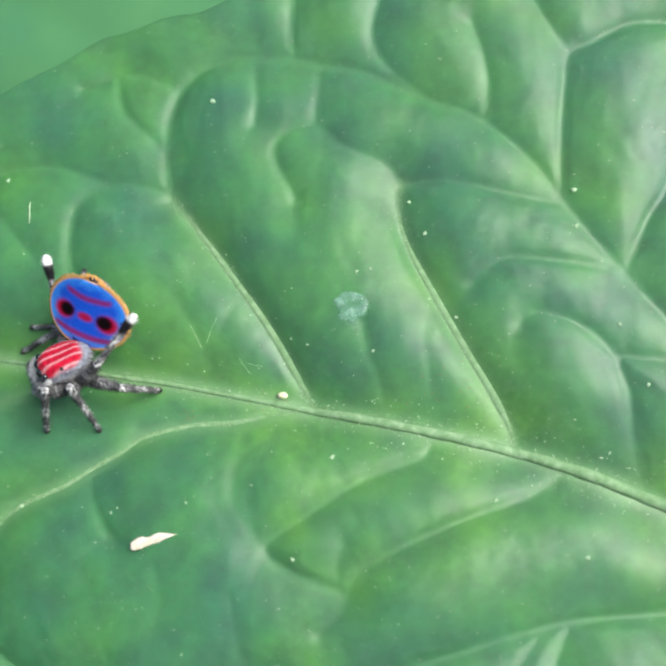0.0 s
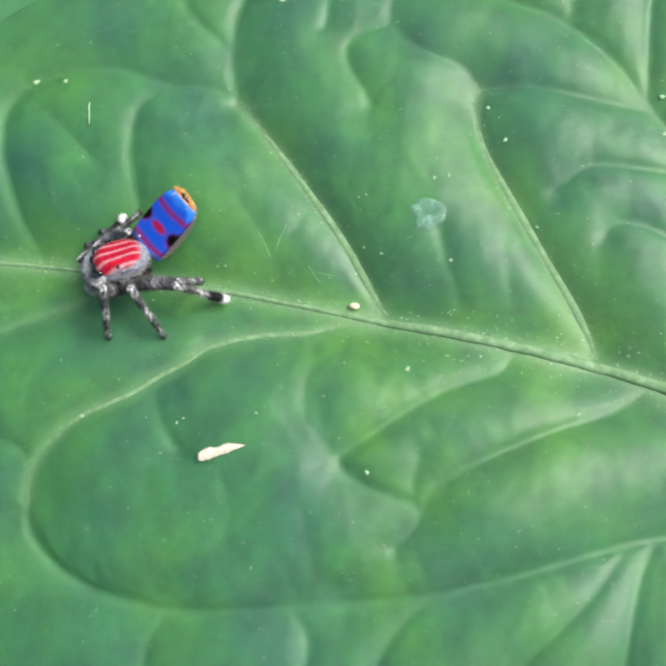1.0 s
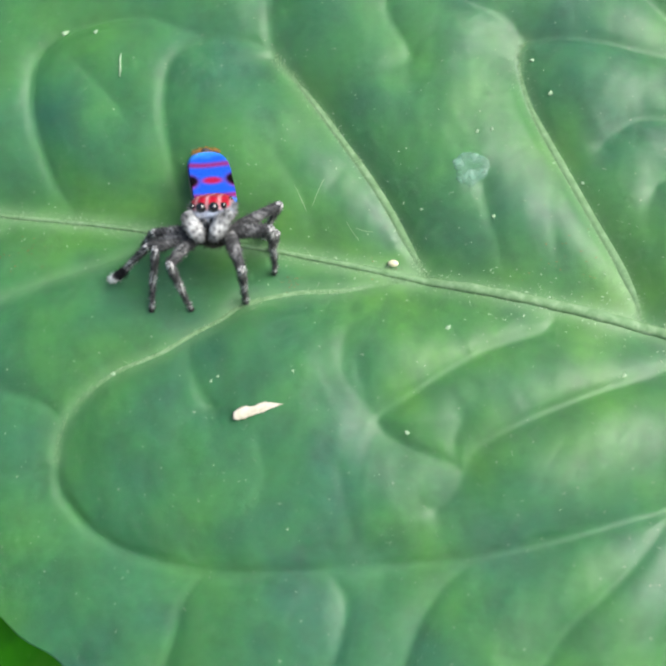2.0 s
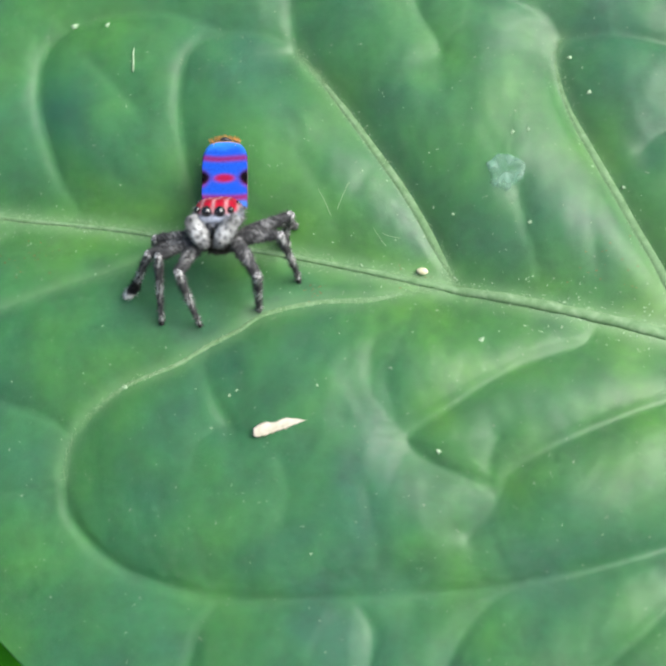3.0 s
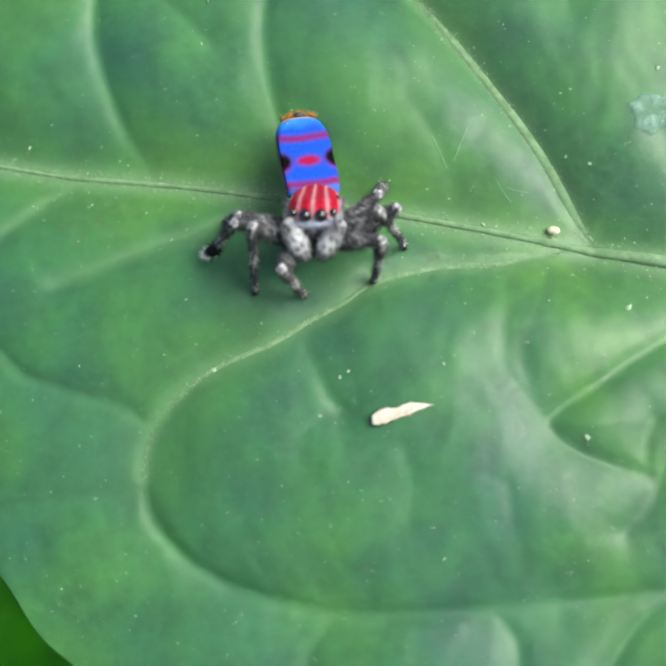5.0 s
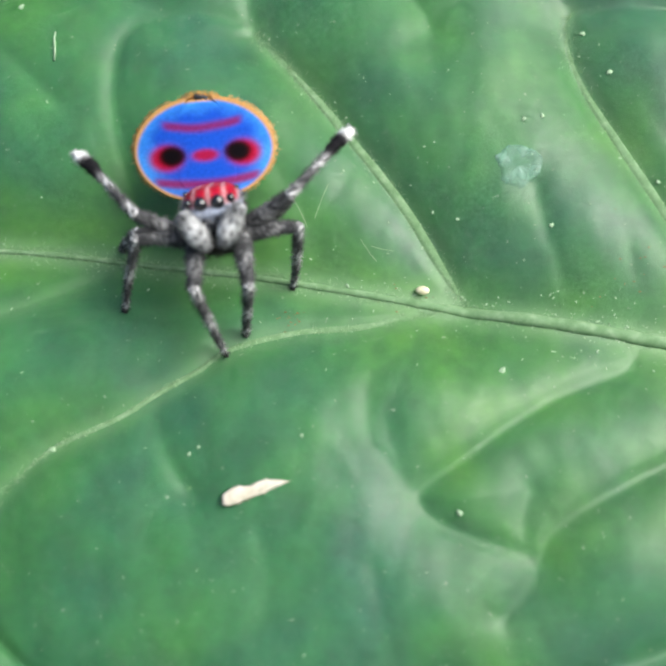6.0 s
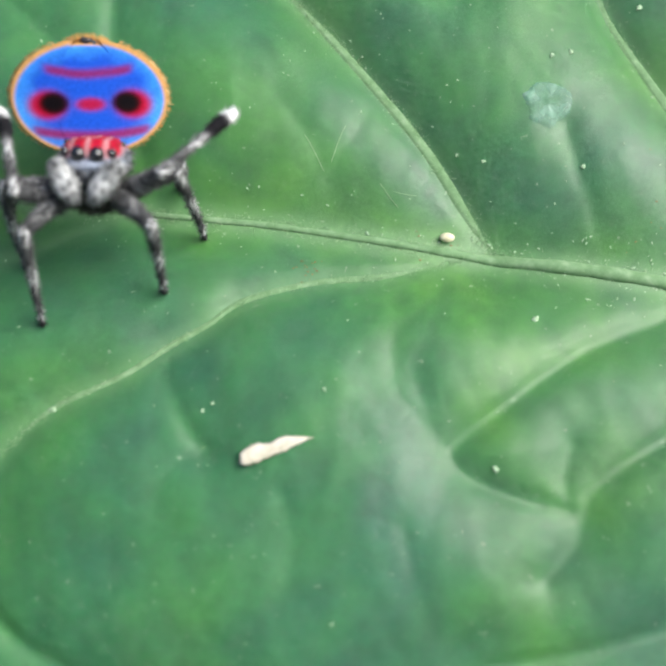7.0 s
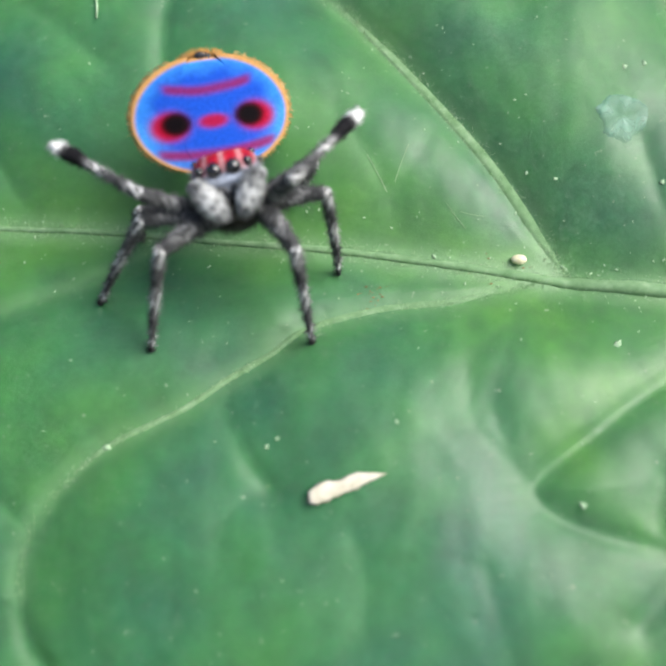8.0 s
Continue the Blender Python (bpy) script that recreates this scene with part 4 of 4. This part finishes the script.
        lo = part("shin", leg_mesh(total * (1 - FEMUR[name[1]]), lo_r, kind, True), up, "black shin with a white brush tip" if kind == "display" else "")
        legs[name] = (up, lo)
    return spider, abdomen, flaps, legs


# Body rows: seconds, place on the leaf (mm), heading, pitch, roll, raise, turn and roll of the abdomen (degrees), its side shift (mm).
BODY = [
    (0, -9.95, 1.46, 1.89, -64, 8, -24, 34, 48, -16, -0.45),
    (0.5, -10.04, 1.91, 1.89, -64, 8, -24, 34, 48, -16, -0.45),
    (0.8, -10.41, 1.94, 1.89, -66, 8, -24, 34, 48, -16, -0.45),
    (1, -10.36, 1.69, 1.89, -70, 8, -24, 30, 24, -4, -0.15),
    (1.1, -10.92, 2.05, 1.95, -74, 8, -22, 18, 26, -2, -0.1),
    (1.2, -9.63, 2.49, 2.22, -18, 42, -6, 16, 20, 0, 0),
    (1.3, -9.32, 2.27, 2.35, -4, 54, -3, 18, 22, 0, 0),
    (1.5, -7.73, 1.56, 2.45, 6, 62, 0, 22, 38, 0, 0),
    (1.8, -7.55, 1.78, 2.5, 8, 64, 0, 38, 34, 0, 0),
    (2, -7.63, 1.62, 2.54, 2, 66, 0, 45, 20, 0, 0),
    (2.2, -9.08, 2.1, 2.54, 0, 66, 0, 57, 10, 0, 0),
    (3.3, -7.54, 1.47, 2.54, 0, 66, 0, 58, 7, 0, 0),
    (3.5, -7.22, 1.84, 2.54, 0, 66, 0, 58, 7, 0, 0),
    (4, -8.94, 1.85, 2.54, 0, 66, 0, 63, 10, 0, 0),
    (4.5, -8.2, 1.58, 2.54, 0, 66, 0, 63, 2, 0, 0),
    (5, -8.65, 0.1, 2.42, 0, 52, 0, 44, 17, 0, 0),
    (5.1, -9.36, 1.41, 2.55, 2, 58, -2, 80, 8, 0, -0.1),
    (5.2, -8.96, 2.29, 2.66, 0, 60, 0, 82, 7, 0, -0.15),
    (6.3, -6.74, 1.80, 2.66, 4, 60, -5, 82, 3, 0, -0.2),
    (6.4, -8.36, 1.62, 2.66, 0, 60, 0, 82, 4, 0, -0.2),
    (6.5, -9.57, 1.6, 2.66, -3, 60, 3, 82, 5, 0, -0.2),
    (6.8, -10.08, 2.11, 2.66, 2, 60, -1, 83, 8, 0, -0.24),
    (7, -10.62, 1.71, 2.66, -2, 60, 3, 84, 13, 0, -0.28),
    (7.2, -9.16, 1.69, 2.66, 0, 60, 0, 84, 9, 0, -0.28),
    (7.5, -8.48, 0.85, 2.66, 4, 60, -4, 84, 11, 0, -0.28),
    (8, -8.54, 1.81, 2.66, 6, 60, -5, 84, 12, 0, -0.15),
]
# Fan rows: seconds, how far it is open.
FAN = [(0.0, 1.0), (0.75, 1.0), (0.85, 0.5), (0.95, 0.0), (2.0, 0.0), (3.0, 0.0), (5.0, 0.0), (5.05, 0.5), (5.1, 1.0), (6.5, 1.0), (8.0, 1.0)]
# Feet on (or over) the leaf: seconds and place in mm. l and r as seen when it faces down the slope.
FEET = {
    'l1': [(0, -13.32, 2.51, -0.31), (0.5, -13.44, 2.61, -0.32), (0.8, -13.38, 3.07, -0.33), (1, -13.02, 3.1, -0.32), (1.1, -13.02, 3.1, -0.46), (1.2, -11.88, -0.17, -0.21), (1.3, -10.93, -0.88, -0.09), (1.5, -9.02, -2.3, -0.1), (1.8, -8.99, -2.25, 0.09), (2, -8.97, -2.22, -0.11), (2.2, -8.97, -2.22, 0.09), (3.3, -8.96, -2.32, 0.09), (3.5, -8.96, -2.33, -0.1), (4, -8.95, -2.29, -0.1), (4.5, -8.99, -2.32, -0.1), (5, -9.16, -2.44, -0.1), (5.1, -9.53, -2.44, 0.12), (5.2, -9.03, -2.28, -0.1), (6.3, -7.15, -1.78, -0.11), (6.4, -10.78, -0.41, -0.29), (6.5, -12.66, -2.58, -0.13), (6.8, -12.69, -2.56, 0.27), (7, -12.71, -2.55, -0.13), (7.2, -12.43, -2.17, -0.14), (7.5, -11.21, -2.37, -0.12), (8, -11.14, -2.41, -0.12)],
    'l2': [(0, -12.75, 3.68, -0.33), (0.5, -12.23, 3.64, -0.31), (0.8, -12.46, 3.79, -0.32), (1, -12.23, 3.72, -0.32), (1.1, -12.23, 3.72, -0.18), (1.2, -13.2, -0.17, -0.23), (1.3, -12.4, -0.89, -0.09), (1.5, -10.79, -2.34, -0.12), (1.8, -10.77, -2.32, 0.21), (2, -10.75, -2.3, -0.12), (2.2, -10.75, -2.3, 0.21), (3.3, -10.67, -2.33, 0.21), (3.5, -10.66, -2.34, -0.12), (4, -10.82, -2.32, -0.12), (4.5, -10.75, -2.32, -0.12), (5, -10.94, -2.37, -0.12), (5.1, -11.43, -2.37, 0.24), (5.2, -11.57, -1.32, -0.16), (6.3, -10.29, -0.63, -0.17), (6.4, -12.08, -0.7, -0.16), (6.5, -13.86, -0.77, -0.22), (6.8, -13.6, -0.62, -0.27), (7, -13.43, -0.52, -0.22), (7.2, -12.7, -0.67, -0.2), (7.5, -12.77, -0.79, -0.2), (8, -12.73, -0.76, -0.2)],
    'l3': [(0, -10.89, 6.45, 2.6), (0.5, -10.94, 6.31, 2.6), (0.8, -10.87, 5.4, 2.6), (1, -10.7, 4.32, -0.29), (1.1, -10.7, 4.32, -0.09), (1.2, -14.03, 1.07, -0.28), (1.3, -13.52, 0.4, -0.64), (1.5, -12.5, -0.95, -0.19), (1.8, -12.55, -0.94, -0.08), (2, -12.58, -0.94, -0.19), (2.2, -12.58, -0.94, -0.09), (3.3, -12.57, -1.04, -0.05), (3.5, -12.57, -1.06, -0.19), (4, -12.62, -1.02, -0.19), (4.5, -12.59, -1.06, -0.19), (5, -12.65, -0.99, -0.19), (5.1, -13.78, -0.59, -0.29), (5.2, -13.95, 2.06, 2.8), (6.3, -10.77, 4.04, 3), (6.4, -12.08, 3.87, 3.1), (6.5, -13.45, 4.31, 3.2), (6.8, -13.3, 3.65, 3.2), (7, -13.2, 3.21, 3.2), (7.2, -13.94, 2.73, 3.2), (7.5, -12.78, 2.96, 3.2), (8, -13.28, 2.89, 3)],
    'l4': [(0, -9.85, 6.41, -0.29), (0.5, -10.73, 5.53, -0.31), (0.8, -10.6, 5.02, -0.3), (1, -10.2, 4.62, -0.29), (1.1, -10.2, 4.62, -0.14), (1.2, -12.3, 2.7, -0.3), (1.3, -11.81, 2.15, -0.73), (1.5, -10.84, 1.05, -0.23), (1.8, -11.31, 0.97, -0.84), (2, -11.62, 0.92, -0.24), (2.2, -11.62, 0.92, -0.82), (3.3, -11.74, 0.7, -0.77), (3.5, -11.76, 0.67, -0.23), (4, -11.98, 1.69, -0.27), (4.5, -11.96, 1.01, -0.25), (5, -12.26, 0.49, -0.24), (5.1, -12.13, 1.06, -0.83), (5.2, -12, 1.64, -0.27), (6.3, -10.44, 1.79, -0.24), (6.4, -11.8, 1.69, -0.85), (6.5, -13.15, 1.6, -0.28), (6.8, -13.83, 1.68, -0.94), (7, -14.28, 1.73, -0.31), (7.2, -13.25, 1.58, -0.29), (7.5, -12.38, 1.02, -0.25), (8, -11.71, 1.57, -0.26)],
    'r1': [(0, -11.29, -1.62, -0.15), (0.5, -11.26, -1.55, -0.15), (0.8, -11.35, -1.31, -0.16), (1, -11.3, -1.58, -0.15), (1.1, -11.3, -1.58, 0.12), (1.2, -9.07, -1.59, -0.13), (1.3, -8.3, -1.66, 0.04), (1.5, -6.76, -1.81, -0.1), (1.8, -6.68, -1.81, -0.27), (2, -6.62, -1.81, -0.1), (2.2, -6.62, -1.81, -0.27), (3.3, -6.69, -1.86, -0.26), (3.5, -6.7, -1.87, -0.1), (4, -6.76, -1.79, -0.1), (4.5, -6.77, -1.88, -0.1), (5, -6.73, -1.89, -0.1), (5.1, -7.31, -1.9, -0.11), (5.2, -6.87, -1.84, -0.1), (6.3, -6.13, -1.56, -0.11), (6.4, -6.19, -1.48, -0.29), (6.5, -7.6, -0.82, -0.14), (6.8, -8.49, -1.29, -0.01), (7, -9.08, -1.61, -0.13), (7.2, -7.83, -1.85, -0.11), (7.5, -7.75, -1.98, -0.1), (8, -6.51, -2.4, -0.08)],
    'r2': [(0, -8.71, -1.6, -0.13), (0.5, -8.69, -1.52, -0.13), (0.8, -8.76, -1.19, -0.14), (1, -8.69, -1.51, -0.13), (1.1, -8.69, -1.51, 0.04), (1.2, -6.74, 1.4, -0.18), (1.3, -6.33, 0.78, -0.69), (1.5, -5.5, -0.46, -0.13), (1.8, -5.43, -0.45, -0.43), (2, -5.39, -0.45, -0.13), (2.2, -5.39, -0.45, -0.44), (3.3, -4.81, -0.46, -0.48), (3.5, -4.72, -0.46, -0.13), (4, -5.02, -0.5, -0.13), (4.5, -5.34, -0.55, -0.13), (5, -5.54, -0.57, -0.13), (5.1, -6.14, -0.57, -0.34), (5.2, -5.6, -0.55, -0.13), (6.3, -4.57, 0.18, -0.14), (6.4, -5.13, 0.25, -0.64), (6.5, -8.29, 1.07, -0.2), (6.8, -8.04, 0.64, -0.69), (7, -7.88, 0.36, -0.17), (7.2, -6.81, 0.01, -0.15), (7.5, -5.57, -0.06, -0.14), (8, -5.61, -0.1, -0.14)],
    'r3': [(0, -5.95, 3.24, 3.9), (0.5, -6.13, 3.11, 3.9), (0.8, -6.29, 3.37, 3.7), (1, -6.03, 0.36, -0.15), (1.1, -6.03, 0.36, -0.63), (1.2, -7.61, 2.73, -0.22), (1.3, -7.18, 2.17, -0.38), (1.5, -6.32, 1.06, -0.17), (1.8, -6.22, 1.13, -0.67), (2, -6.16, 1.17, -0.17), (2.2, -6.16, 1.17, -0.66), (3.3, -5.91, 1, -0.68), (3.5, -5.87, 0.97, -0.16), (4, -6.12, 0.79, -0.16), (4.5, -6.05, 0.94, -0.17), (5, -7.34, -0.52, -0.15), (5.1, -5.95, 0.67, 0.9), (5.2, -4.66, 3.99, 2.8), (6.3, -2.43, 4.27, 3), (6.4, -4.11, 3.59, 3), (6.5, -5.01, 2.66, 3), (6.8, -6.61, 4.45, 3.1), (7, -6.56, 2.93, 3), (7.2, -5.83, 4.23, 3.1), (7.5, -4.34, 2.56, 3.2), (8, -4.86, 3.19, 3.2)],
    'r4': [(0, -6.06, 0.43, -0.16), (0.5, -5.98, 0.37, -0.15), (0.8, -6.09, 0.8, -0.16), (1, -7.27, 1.36, -0.19), (1.1, -7.27, 1.36, -0.68), (1.2, -7.22, 3.04, -0.21), (1.3, -6.77, 2.43, -0.23), (1.5, -5.88, 1.21, -0.17), (1.8, -5.73, 0.95, -0.68), (2, -5.63, 0.77, -0.16), (2.2, -5.63, 0.77, -0.69), (3.3, -5.6, 1.85, -0.39), (3.5, -5.59, 2.02, -0.18), (4, -6.19, 1.85, -0.18), (4.5, -5.73, 1.77, -0.18), (5, -6.29, 1.82, -0.18), (5.1, -6.34, 1.81, -0.45), (5.2, -6.4, 1.8, -0.18), (6.3, -5.39, 2.57, -0.18), (6.4, -6.92, 2.51, -0.21), (6.5, -8.44, 2.45, -0.22), (6.8, -8.59, 2.29, -0.5), (7, -8.69, 2.19, -0.22), (7.2, -7.98, 2.17, -0.21), (7.5, -6.52, 1.97, -0.19), (8, -6.88, 2.3, -0.2)],
}
FEMUR = {"1": 0.34, "2": 0.35, "3": 0.43, "4": 0.43}
HIPS = {"1": -0.55, "2": -0.18, "3": 0.20, "4": 0.55}


def hip_of(name):
    return Vector((0.70 if name[0] == "r" else -0.70, HIPS[name[1]], -0.98))


def body_pose(row):
    t, x, y, z, heading, pitch, roll = row[:7]
    return pose(x * MM, y * MM, z * MM, 0, 0, heading) @ pose(0, 0, 0, -pitch) @ pose(0, 0, 0, 0, roll)


def foot_in_body(row, foot, lift):
    t, x, y, z = foot
    h = height_at(x, y)
    z = h + lift if z < 1 else z
    return body_pose(row).inverted() @ Vector((x * MM, y * MM, z * MM)) / MM


LEG_LENGTH = {}
for key, feet in FEET.items():
    far = max((foot_in_body(row, foot, 0.2 if key[1] == "3" else 0.04) - hip_of(key)).length for row, foot in zip(BODY, feet))
    LEG_LENGTH[key] = min(5.4, max(3.9, far * 1.06)) if key[1] == "3" else min(6.2, max(4.3, far * (1.17 if key[1] in "12" else 1.05)))


def frame_of(origin, ahead, pole):
    """A pose whose x axis runs along ahead and whose z axis leans to the pole."""
    x = ahead.normalized()
    y = pole.cross(x).normalized()
    z = x.cross(y)
    return Matrix(((x.x, y.x, z.x, origin.x * MM), (x.y, y.y, z.y, origin.y * MM), (x.z, y.z, z.z, origin.z * MM), (0, 0, 0, 1)))


def leg_poses(name, row, foot):
    """The poses of the upper piece (in the body) and of the lower piece (in the upper one) that bring the foot to its place."""
    a, c = LEG_LENGTH[name] * FEMUR[name[1]], LEG_LENGTH[name] * (1 - FEMUR[name[1]])
    hip, tip = hip_of(name), foot_in_body(row, foot, 0.2 if name[1] == "3" else 0.04)
    d = tip - hip
    dist = min(max(d.length, abs(a - c) + 0.05), a + c - 0.02)
    d.normalize()
    up = body_pose(row).to_3x3().inverted() @ Vector((0, 0, 1))
    out = Vector((1 if name[0] == "r" else -1, 0, 0))
    slope = body_pose(row).to_3x3().inverted() @ Vector((0, 1, 0))
    rise_to = {"1": (0.95, 0.12, 0.20), "2": (0.85, 0.22, 0.30), "3": (1.0, 0.25, 0.15), "4": (0.9, 0.35, 0.0)}[name[1]]
    pole = up * rise_to[0] + out * rise_to[1] + slope * rise_to[2] if foot[3] < 1 else up * 0.6 + 0.5 * out
    if row[6] < -10 and name[0] == "l":
        pole = out + 0.15 * up
    pole = (pole - d * pole.dot(d)).normalized()
    along = (a * a - c * c + dist * dist) / (2 * dist)
    rise = math.sqrt(max(0.0, a * a - along * along))
    knee = hip + d * along + pole * rise
    end = hip + d * dist
    upper = frame_of(hip, knee - hip, pole)
    lower = frame_of(knee, end - knee, pole)
    return upper, upper.inverted() @ lower


spider, abdomen, flaps, legs = build_spider()


def motions():
    walk(spider, [(row[0], LEAF @ body_pose(row)) for row in BODY])
    walk(abdomen, [(row[0], pose(row[10] * MM, 0.92 * MM, 0.12 * MM) @ pose(0, 0, 0, 0, -row[6]) @ pose(0, 0, 0, row[7], 0, row[8]) @ pose(0, 0, 0, 0, row[9])) for row in BODY])
    for s, flap in zip((-1, 1), flaps):
        walk(flap, [(t, pose((HINGE - 0.30 * (1 - o)) * s * MM, -0.30 * (1 - o) * MM, -0.34 * (1 - o) * MM, 0, s * (3 + (1 - o) * 109), 0)) for t, o in FAN])
    for name, (upper, lower) in legs.items():
        rows = [(row[0], leg_poses(name, row, foot)) for row, foot in zip(BODY, FEET[name])]
        walk(upper, [(t, m[0]) for t, m in rows])
        walk(lower, [(t, m[1]) for t, m in rows])


motions()
